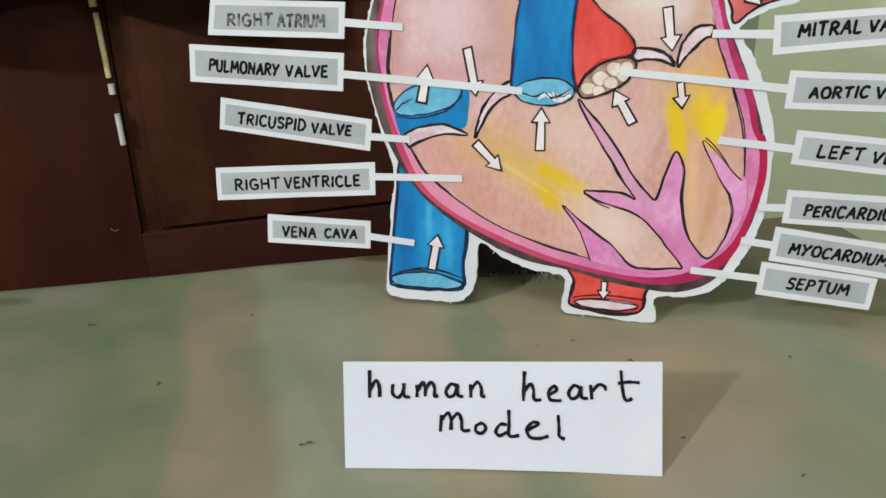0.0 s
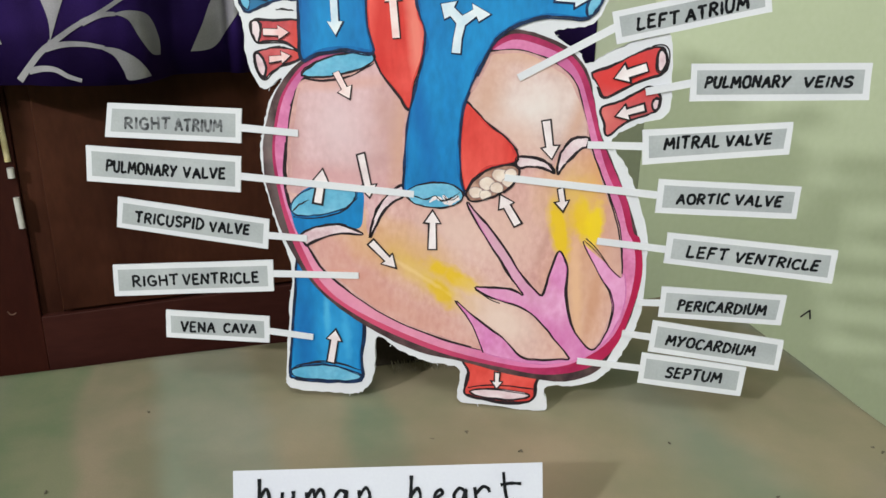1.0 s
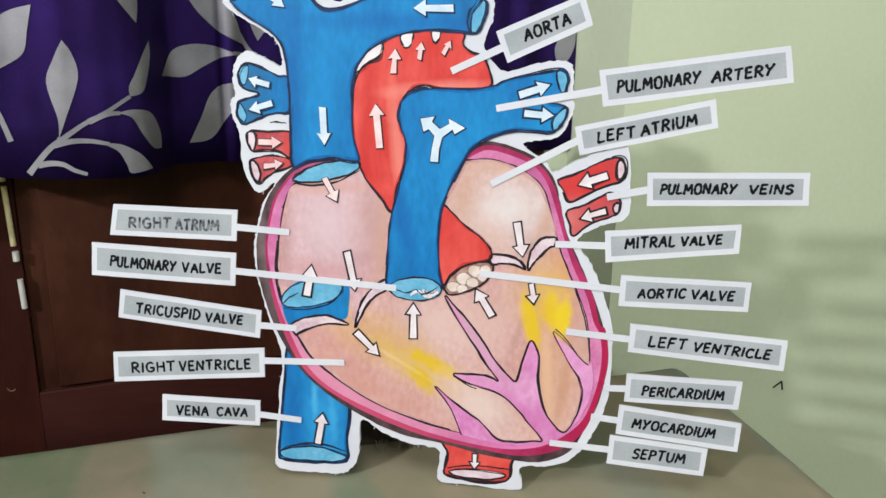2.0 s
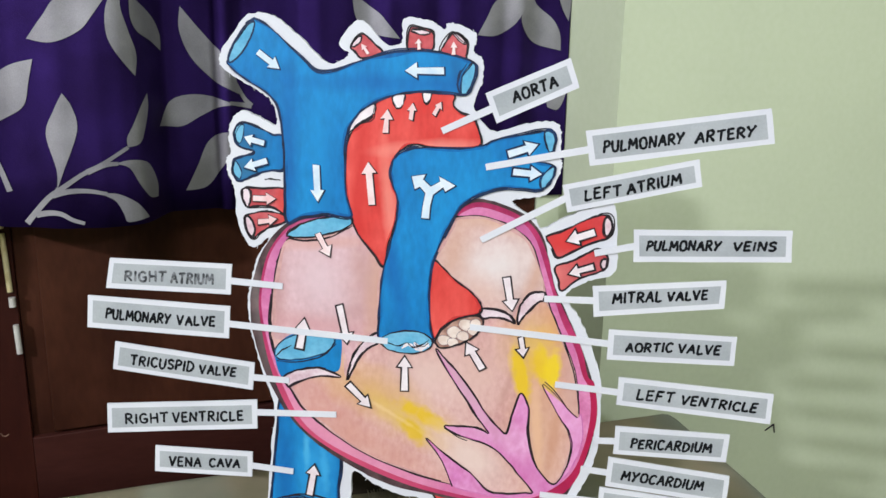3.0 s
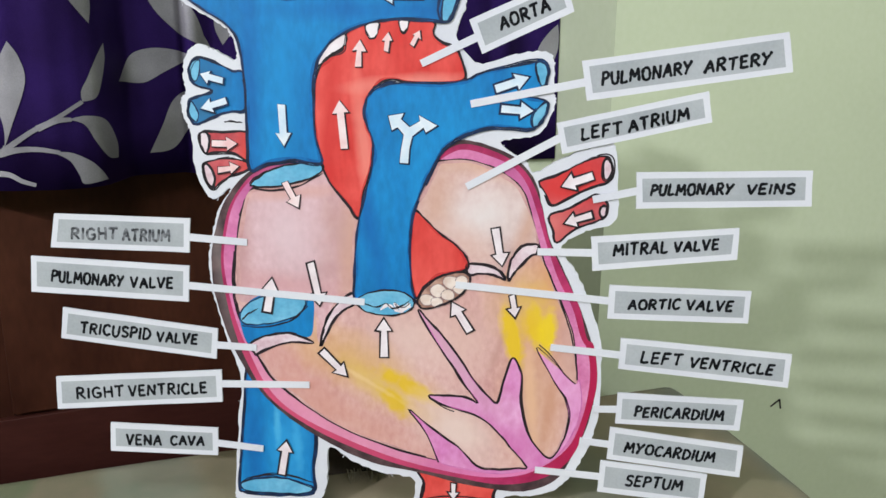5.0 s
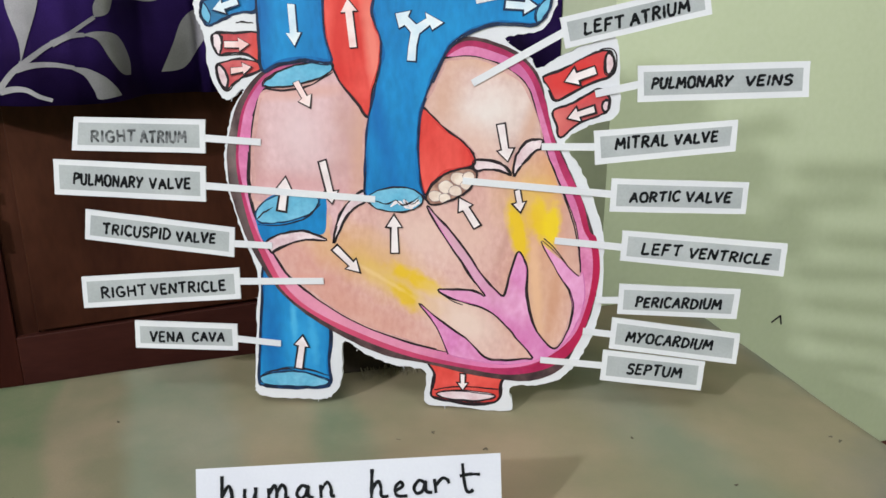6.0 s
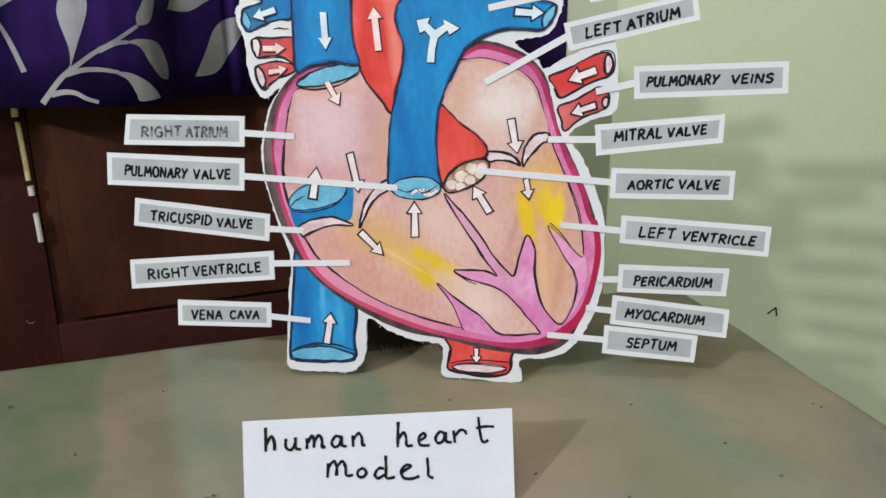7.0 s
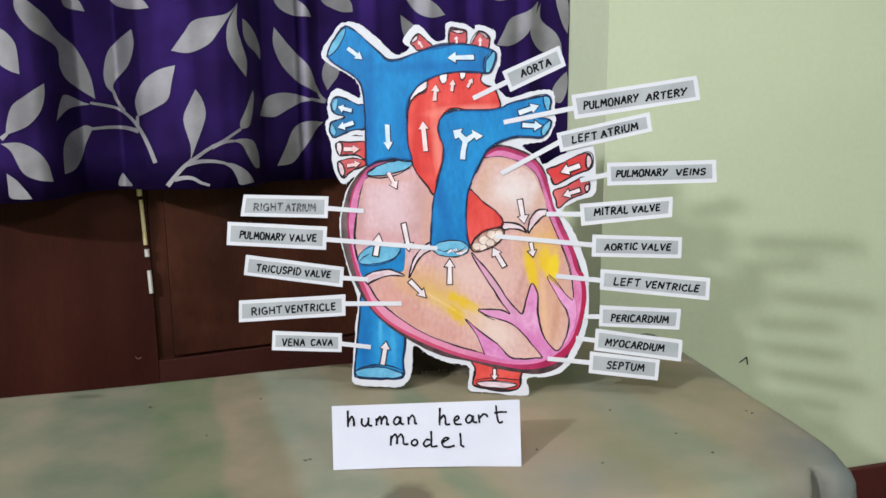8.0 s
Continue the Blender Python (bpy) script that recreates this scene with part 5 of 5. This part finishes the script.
# lower vessels first, then the heart wall in its coats, then the chambers and the great vessels over them
low_vena = painted("vena_cava", IVC_OUT, 1, BLUE, heart, "blue lower vena cava")
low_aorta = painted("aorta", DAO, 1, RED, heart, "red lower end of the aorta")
painted("vessel_opening", IVCO_E, 2, PALE_BLUE, low_vena)
painted("vessel_opening", DAO_E, 2, ROSE_WHITE, low_aorta)
washed(IVC_OUT, 2.6, 1.5, EDGE_BLUE, low_vena)
inked(IVC_OUT, 2.2, 3, low_vena, mat=NAVY)
inked(IVCO_E, 1.6, 3, low_vena, mat=NAVY)
inked(DAO, 2.8, 3, low_aorta)
inked(DAO_E, 1.6, 3, low_aorta)

lung_left = painted("pulmonary_artery", PSTUB_L, 1, BLUE, heart, "two short blue artery stubs")
for e in (PS_E1, PS_E2):
    painted("vessel_opening", e, 2, PALE_BLUE, lung_left)
    inked(e, 1.0, 3, lung_left, mat=NAVY)
inked(PSTUB_L, 1.8, 3, lung_left, mat=NAVY)
for outline, hole in ((RSTUB1, RS_E1), (RSTUB2, RS_E2), (VEIN1, VE1), (VEIN2, VE2)):
    vein = painted("pulmonary_vein", outline, 1, VEIN_RED, heart, "short red vein stub")
    painted("vessel_opening", hole, 2, ROSE_WHITE, vein)
    inked(outline, 1.7, 3, vein)
    inked(hole, 1.6, 3, vein)
for outline, hole in ((BR1, BR1E), (BR2, BR2E), (BR3, BR3E)):
    branch = painted("aorta_branch", outline, 1, VEIN_RED, heart, "short red artery stub")
    painted("vessel_opening", hole, 2, ROSE_WHITE, branch)
    inked(outline, 1.7, 3, branch)
    inked(hole, 1.2, 3, branch)

painted("pericardium", DARK, 4, DARK_PAINT, heart, "dark brushed outer edge", 5, 0.25)
painted("pericardium", CRIMSON, 5, CRIMSON_PAINT, heart, "crimson outer wall")
painted("myocardium", PINK, 6, PINK_PAINT, heart, "pink heart muscle")
chamber = painted("ventricle", INNER, 7, PEACH, heart, "peach ventricles with yellow brushed patches")
inked(INNER[17:] + INNER[:12], 1.9, 8, chamber, False)
washed(INNER, 3.0, 7.5, EDGE_SKIN, chamber)
atrium = painted("atrium", RA, 9, DUSTY_PINK, heart, "dusty pink right atrium")
atrium_b = painted("atrium", LA, 9, PALE_SKIN, heart, "pale cream left atrium")
washed(RA, 3.4, 9.5, EDGE_SKIN, atrium)
washed(LA, 3.2, 9.5, EDGE_SKIN, atrium_b)
septum = painted("septum", SEPTUM + SEPTUM2, 9, ORCHID, heart, "orchid pink septum and muscle ridges", 4)
washed(SEPTUM + SEPTUM2, 1.3, 9.5, EDGE_ORCHID, septum, 4)
inked((SEPTUM + SEPTUM2)[31:] + SEPTUM[:25], 1.6, 10, septum, False, 4)
painted("muscle", LVSMALL, 10, PEACH, septum)
inflow = painted("vena_cava", IVC_IN, 10, BLUE, heart, "blue vena cava entering the atrium")
painted("vessel_opening", IVC_E, 11, PALE_BLUE, inflow)
inked(IVC_E, 1.0, 12, inflow, mat=NAVY)
for v in (TRI_L, TRI_R, MIT_L, MIT_R):
    flap = painted("valve_flap", v, 12, ROSE_WHITE, heart, "white valve flap")
    inked(v, 1.8, 13, flap)

painted("vessel_opening", SVC_OPEN, 13, PALE_BLUE, heart, "pale blue opening into the atrium")
inked(SVC_OPEN, 1.4, 14, heart)
inked(LINE_7, 1.2, 14, heart, False)
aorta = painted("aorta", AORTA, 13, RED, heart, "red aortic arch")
washed(AORTA, 2.4, 13.5, EDGE_RED, aorta)
inked(AORTA, 1.5, 14, aorta)
for n in (SLIVER, NOTCH1, NOTCH2):
    painted("paper_gap", n, 15, LEAF_WHITE, aorta)
    inked(n, 1.1, 16, aorta)
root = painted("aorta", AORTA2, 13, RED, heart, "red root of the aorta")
washed(AORTA2, 2.4, 13.5, EDGE_RED, root)
inked(AORTA2, 1.6, 14, root)
svc = painted("vena_cava", SVC, 17, BLUE, heart, "blue upper vena cava with two branches")
washed(SVC, 3.0, 17.5, EDGE_BLUE, svc)
inked(SVC, 1.7, 18, svc, mat=NAVY)
for e in (SVC_L, SVC_R):
    painted("vessel_opening", e, 18, PALE_BLUE, svc)
    inked(e, 1.5, 19, svc, mat=NAVY)
trunk = painted("pulmonary_artery", TRUNK, 17, BLUE, heart, "blue pulmonary trunk with two branches")
washed(TRUNK, 2.8, 17.5, EDGE_BLUE, trunk)
inked(TRUNK, 1.7, 18, trunk, mat=NAVY)
for e in (PA_TOP, PA_BOT):
    painted("vessel_opening", e, 18, PALE_BLUE, trunk)
    inked(e, 1.5, 19, trunk, mat=NAVY)
valve = painted("pulmonary_valve", PUV, 19, PALE_BLUE, heart, "pale blue valve with white flaps")
for n, flap in enumerate((PUV_A, PUV_B, PUV_C)):
    inked(flap, 3.4, 19.6 + 0.3 * n, valve, False, 6, LEAF_WHITE, "valve_flap", False)
inked(PUV_B, 0.7, 20.8, valve, False)
inked(PUV, 1.3, 21, valve)
valve = painted("aortic_valve", AOV, 19, PEARL, heart, "brown valve with cream beads")
for n, (x, z, r) in enumerate(((34.5, 180, 5.6), (42.5, 187.5, 6.0), (52, 194, 6.2), (49.5, 184.5, 5.4), (41.5, 178.5, 4.6), (59.5, 195.5, 4.6), (57.5, 189, 4.2))):
    ring = [(x + r * math.cos(k * 0.79) * random.uniform(0.85, 1.08), z + 0.82 * r * math.sin(k * 0.79) * random.uniform(0.85, 1.08)) for k in range(8)]
    painted("bead", ring, 20 + 0.12 * n, PEARL_LIGHT, valve)
    inked(ring, 0.55, 20.06 + 0.12 * n, valve, mat=GREY_LINE, sketchy=False)
inked(AOV, 1.7, 21, valve)


def arrow_outline(x0, z0, x1, z1, wide=2.6, head=5.8, long_head=8.8):
    a, b = Vector((x0, z0)), Vector((x1, z1))
    d = (b - a).normalized()
    s = Vector((-d.y, d.x))
    size = min(1.0, (b - a).length / 26 + 0.12)
    wide, head, long_head = wide * size, head * size, long_head * size
    neck = b - d * long_head
    wob = lambda: Vector((random.uniform(-0.4, 0.4), random.uniform(-0.4, 0.4)))
    return [p + wob() for p in (a + s * wide, neck + s * wide * 0.9, neck + s * head, b, neck - s * head, neck - s * wide * 0.9, a - s * wide)]


def arrow(outline, ink=INK, thin=1.0, thick=1.8, lean=(0, 0), face=LEAF_WHITE):
    edge = [o * 1.0 for o in outline]
    n = len(edge)
    rim = []
    for i, p in enumerate(edge):
        d0, d1 = (p - edge[i - 1]).normalized(), (edge[(i + 1) % n] - p).normalized()
        s = Vector((d0.y, -d0.x)) + Vector((d1.y, -d1.x))
        s = s.normalized() * min(1.6, 1.0 / max(0.5, s.length / 2))
        wide = random.uniform(thin, thick)
        rim.append((p - s * wide, p + s * wide))
    area = sum(edge[i - 1].x * edge[i].y - edge[i].x * edge[i - 1].y for i in range(n))
    outer = [(r[1] if area > 0 else r[0]) + Vector(lean) for r in rim]
    back = part("arrow", sheet_mesh("arrow", outer, -LAYER * 22), ink, heart, "white arrow outlined in dark ink")
    part("arrow_face", sheet_mesh("arrow_face", edge, -LAYER * 23), face, back)


ON_BLUE = (NAVY, 0.5, 1.0, (0.5, -0.5), BLUE_WHITE)
ON_RED = (INK, 0.25, 0.7, (0.6, -0.4), PINK_WHITE)
ON_STUB = (INK, 0.5, 0.9, (0.3, -0.3), PINK_WHITE)
FAINT = (VEIN_RED, 0.1, 0.3, (0, 0), PINK_WHITE)
ON_TRUNK = (NAVY, 1.0, 1.7, (0, 0), BLUE_WHITE)
looks = [ON_BLUE] * 3 + [ON_RED] * 4 + [FAINT] * 3 + [ON_BLUE] * 2 + [ON_STUB] * 2 + [ON_STUB] + [ON_TRUNK] * 2
for i, row in enumerate(ARROWS + ARROWS_B):
    arrow(arrow_outline(*row), *(looks[i] if i < len(looks) else (INK, 0.9, 1.7)))
# forked arrow on the pulmonary trunk
arrow([Vector(p) for p in FORK], NAVY, 0.6, 1.0, (0.3, -0.3), BLUE_WHITE)


for line, layer, owner in ((LINE_1, 13, inflow), (LINE_2, 13.4, inflow), (LINE_4, 4, low_aorta), (LINE_5, 4, low_vena), (LINE_8, 4, lung_left)):
    inked(line, 1.2, layer, owner, False)
inked(LINE_3, 1.1, 22, heart, False)
inked(LINE_6, 1.3, 20, svc, False, mat=NAVY)

# name labels: white cards with a grey panel, marker lettering and a white pointer strip
def inset(quad, by):
    """The corners of a card, drawn in by a margin."""
    out = []
    for i, q in enumerate(quad):
        a, b = (quad[i - 1] - q).normalized(), (quad[(i + 1) % 4] - q).normalized()
        out.append(q + (a + b) * by)
    return out


def name_label(words, quad, tip, mat=None):
    """Words with their base lines and cap heights, the card's corners from the upper left round, and the pointer's tip and root, in millimetres."""
    quad = [Vector(q) for q in quad]
    text = " ".join(w[0] for w in words)
    edge = []
    for i, q in enumerate(quad):
        edge += [q.lerp(quad[(i + 1) % 4], k / 5) + Vector((random.uniform(-0.16, 0.16), random.uniform(-0.16, 0.16))) for k in range(5)]
    card = part("name_label", sheet_mesh("name_label", edge, -LAYER * 30, 0.0016), WHITE_PAPER, heart, "white-edged grey name label lettered " + text)
    part("grey_panel", sheet_mesh("grey_panel", [q + Vector((random.uniform(-0.4, 0.4), random.uniform(-0.4, 0.4))) for q in inset(quad, 4.2)], -LAYER * 31), GREY_PAPER, card)
    verts, faces, depth = [], [], LAYER * 32
    for w in words:
        depth = marker_word(*w, verts, faces, depth)
    part("lettering", mesh_of("lettering", verts, faces), mat or MARKER, card)
    t, b = Vector(tip[:2]), Vector(tip[2:])
    b += (b - t).normalized() * 1.2
    d = (b - t).normalized()
    s = Vector((-d.y, d.x)) * 2.75
    part("pointer", sheet_mesh("pointer", [t + s * 0.92, t - s * 0.92, b - s, b + s], -LAYER * 28, 0.0009), WHITE_PAPER, card)


name_label([("RIGHT", -228.1, 219.0, -193.4, 219.9, 9.6), ("ATRIUM", -189.4, 218.8, -154.1, 219.2, 9.6)], [(-240.0, 238.1), (-138.2, 236.8), (-140.5, 211.4), (-245.3, 212.7)], (-97.0, 220.0, -141.4, 222.9), mat=WORN_MARKER)
name_label([("PULMONARY", -247.0, 186.2, -192.4, 183.3, 9.6), ("VALVE", -186.5, 183.1, -154.6, 183.5, 9.0)], [(-261.5, 205.6), (-141.3, 201.1), (-143.7, 173.6), (-264.3, 177.8)], (-11.5, 177.2, -144.1, 186.1))
name_label([("TRICUSPID", -229.0, 145.9, -175.3, 142.1, 9.8), ("VALVE", -169.9, 140.9, -139.1, 139.7, 9.1)], [(-241.1, 166.1), (-122.6, 152.9), (-125.3, 128.8), (-245.2, 141.7)], (-94.0, 138.8, -126.2, 140.0))
name_label([("RIGHT", -237.2, 91.4, -199.5, 95.3, 10.1), ("VENTRICLE", -195.3, 95.5, -134.0, 100.8, 9.6)], [(-252.9, 109.4), (-122.0, 119.9), (-122.4, 94.1), (-254.4, 82.7)], (-54.6, 110.3, -122.9, 108.6))
name_label([("VENA", -201.0, 54.2, -173.4, 55.1, 10.0), ("CAVA", -165.4, 55.8, -139.2, 56.4, 9.1)], [(-212.9, 72.6), (-127.4, 71.7), (-128.8, 48.6), (-215.1, 48.5)], (-92.6, 55.6, -130.3, 59.0))
name_label([("AORTIC", 179.4, 177.4, 215.3, 179.0, 8.2), ("VALVE", 220.0, 178.3, 251.9, 178.2, 8.2)], [(164.9, 195.4), (263.8, 193.5), (263.8, 169.8), (164.7, 170.2)], (55.0, 192.4, 166.1, 183.4))
name_label([("LEFT", 190.9, 136.9, 219.9, 136.0, 9.5), ("VENTRICLE", 225.8, 134.9, 284.9, 131.0, 8.8)], [(175.4, 155.8), (296.9, 147.4), (296.6, 121.8), (174.9, 132.1)], (125.1, 146.8, 175.2, 142.6))
name_label([("PERICARDIUM", 189.4, 94.5, 253.1, 94.2, 9.1)], [(175.7, 113.0), (266.6, 110.7), (265.7, 86.6), (175.2, 88.5)], (157.9, 99.3, 175.3, 99.8))
name_label([("MYOCARDIUM", 183.6, 65.4, 249.4, 60.0, 9.4)], [(171.9, 85.2), (270.0, 74.2), (269.5, 48.6), (170.8, 59.3)], (149.7, 73.4, 171.6, 71.2))
name_label([("SEPTUM", 186.2, 37.9, 227.9, 35.3, 9.9)], [(166.3, 57.8), (245.8, 50.0), (244.4, 25.0), (165.1, 31.6)], (117.3, 47.5, 165.8, 44.2))
name_label([("PULMONARY", 152.3, 334.3, 210.4, 342.7, 9.3), ("ARTERY", 219.0, 342.9, 261.2, 349.4, 9.0)], [(137.5, 350.4), (270.3, 370.1), (275.6, 344.5), (142.1, 324.2)], (63.8, 321.1, 139.8, 336.3))
name_label([("LEFT", 140.7, 297.7, 167.3, 302.7, 9.0), ("ATRIUM", 172.1, 303.4, 211.1, 312.7, 8.9)], [(122.4, 309.0), (222.4, 331.5), (226.2, 311.1), (127.2, 288.1)], (61.8, 264.0, 124.4, 298.5))
name_label([("PULMONARY", 189.5, 260.4, 244.2, 262.3, 8.5), ("VEINS", 254.1, 262.3, 285.0, 263.7, 7.7)], [(178.5, 276.3), (295.8, 279.7), (297.7, 255.2), (179.9, 251.1)], (149.8, 256.7, 179.5, 263.3))
name_label([("MITRAL", 166.8, 216.5, 203.6, 220.2, 9.5), ("VALVE", 208.4, 220.6, 238.2, 223.3, 8.4)], [(150.0, 230.2), (251.3, 239.1), (251.6, 216.5), (152.3, 205.4)], (112.9, 218.4, 150.9, 218.6))
name_label([("AORTA", 84.0, 369.8, 115.6, 382.5, 8.8)], [(61.9, 376.4), (123.4, 403.2), (131.1, 382.0), (70.9, 354.2)], (29.8, 347.6, 66.5, 364.9))

# ---- the title card ----
title = tagged(new("title_card"), "white card with handwritten title leaning upright on the tablecloth", "card")
title.matrix_basis = pose(-0.0013, -0.1983, TOP + 0.0012, -31, 0, 6.7)
part("card", sheet_mesh("card", [(-89, -2.4), (-20, -0.6), (40, -0.2), (91, -0.8), (92, 63), (-93, 58.3)], 0.0, 0.0008), CARD_PAPER, title)
part("fold", boxes(((-0.05, 0.001, 0.0), (0.05, 0.0016, 0.045))), CARD_PAPER, title)


def written(points, width=1.95):
    """One pen stroke of the title, in millimetres on the card."""
    c = spline([(1.033 * x + 0.4 + (1 if z < 37 and abs(x) < 37 else 0), z - 3.2 + 0.026 * (x + 75)) for x, z in points], 7, False)
    n, verts, seed = len(c), [], random.uniform(0, 30)
    for i, p in enumerate(c):
        d = (c[min(i + 1, n - 1)] - c[max(i - 1, 0)]).normalized()
        side = Vector((-d.y, d.x)) * width * (0.5 + 0.16 * noise.noise((i * 0.3, seed, 0)) + 0.12 * noise.noise((i * 1.3, seed, 5)))
        verts += [((p.x + k * side.x) / 1000, -0.0005 - 0.00001 * i, (p.y + k * side.y) / 1000) for k in (1, -1)]
    part("pen_stroke", mesh_of("pen_stroke", verts, [(2 * i, 2 * i + 1, 2 * i + 3, 2 * i + 2) for i in range(n - 1)]), MARKER, title)


# human
written([(-75, 57), (-74.6, 49), (-74.3, 41)])
written([(-74.3, 45.5), (-71, 51), (-69, 47), (-68.6, 41.5)])
written([(-61.4, 49), (-61.3, 43.5), (-58, 41.3), (-55.3, 45.5), (-55.2, 49.5), (-54.8, 42.5), (-51.3, 41.5)])
written([(-47.8, 48.6), (-47.4, 41.4)])
written([(-47.4, 45), (-44.4, 50), (-43, 46), (-43, 42)])
written([(-43, 45.5), (-39.9, 50.2), (-37.8, 47), (-37.6, 42.2), (-35.5, 42.6)])
written([(-25.4, 48), (-28.6, 49), (-31.3, 45), (-29.6, 41.8), (-26.4, 43.2), (-24.8, 48.5), (-24.6, 43), (-21.5, 41.8)])
written([(-17.6, 49), (-17.2, 41.3)])
written([(-17.2, 45.5), (-14, 50.2), (-11.6, 47), (-11.2, 42.4), (-9.2, 42.2)])
# heart
written([(12.4, 56.5), (12.2, 48), (12, 39.5)])
written([(12, 44.5), (15.7, 49), (17.5, 46), (18, 40.5), (22, 40.3)])
written([(26, 43), (30.2, 45.5), (29, 48), (26, 45), (27, 40.3), (33, 39.8)])
written([(43, 47), (40, 48.4), (37, 44.5), (38.5, 41), (42, 42.4), (43.8, 47.6), (44, 42), (47.6, 41)])
written([(49, 48.8), (49.8, 40.5)])
written([(49.8, 45), (53.5, 48.8), (56.5, 48), (57.6, 45.6)])
written([(65.8, 57), (66.4, 48), (67.6, 41.3), (69.6, 40), (71.8, 41.4)])
written([(64, 49.6), (70, 50.4), (76, 50)])
# Model
written([(-34.4, 31.5), (-34.8, 22)])
written([(-34.5, 28.5), (-30.8, 32.6), (-29, 28.5), (-29, 23)])
written([(-29, 28.5), (-25.3, 32.4), (-23.2, 28.5), (-22.5, 23), (-18.2, 23)])
written([(-11.5, 27.2), (-14.8, 25.5), (-15, 22.4), (-12, 21.2), (-9.6, 24), (-11.5, 27.2)])
written([(2, 26), (-1.5, 26.3), (-4, 22.6), (-2, 20), (2.2, 22)])
written([(3, 34.6), (3.3, 27), (3.5, 20), (9, 20.2)])
written([(13, 23), (19.4, 26.6), (16.4, 27.6), (13.2, 24), (14.8, 19.4), (20, 18.6), (25, 20)])
written([(30.3, 31.8), (30.8, 24), (31, 20), (34, 18.2)])

# torn paper fibres along the cut edge of the heart's board
edge = spline(BOARD + BOARD2, 9, True)
bm = bmesh.new()
for _ in range(90):
    i = random.randrange(len(edge))
    p, d = edge[i], (edge[(i + 1) % len(edge)] - edge[i - 1]).normalized()
    way = Vector((d.y, -d.x)) * random.choice((1, 1, 1, -1)) + d * random.uniform(-1.2, 1.2)
    tip = p + way.normalized() * random.uniform(1.2, 3.2)
    if tip.y > 0.5:
        rod(bm, (p.x / 1000, 0.001, p.y / 1000), (tip.x / 1000, random.uniform(-0.0005, 0.002), tip.y / 1000), random.uniform(0.00018, 0.0004), 5)
tagged(part("torn_fibres", bm, WHITE_PAPER, heart), "loose torn paper fibres along the board edge", kind="stuff")
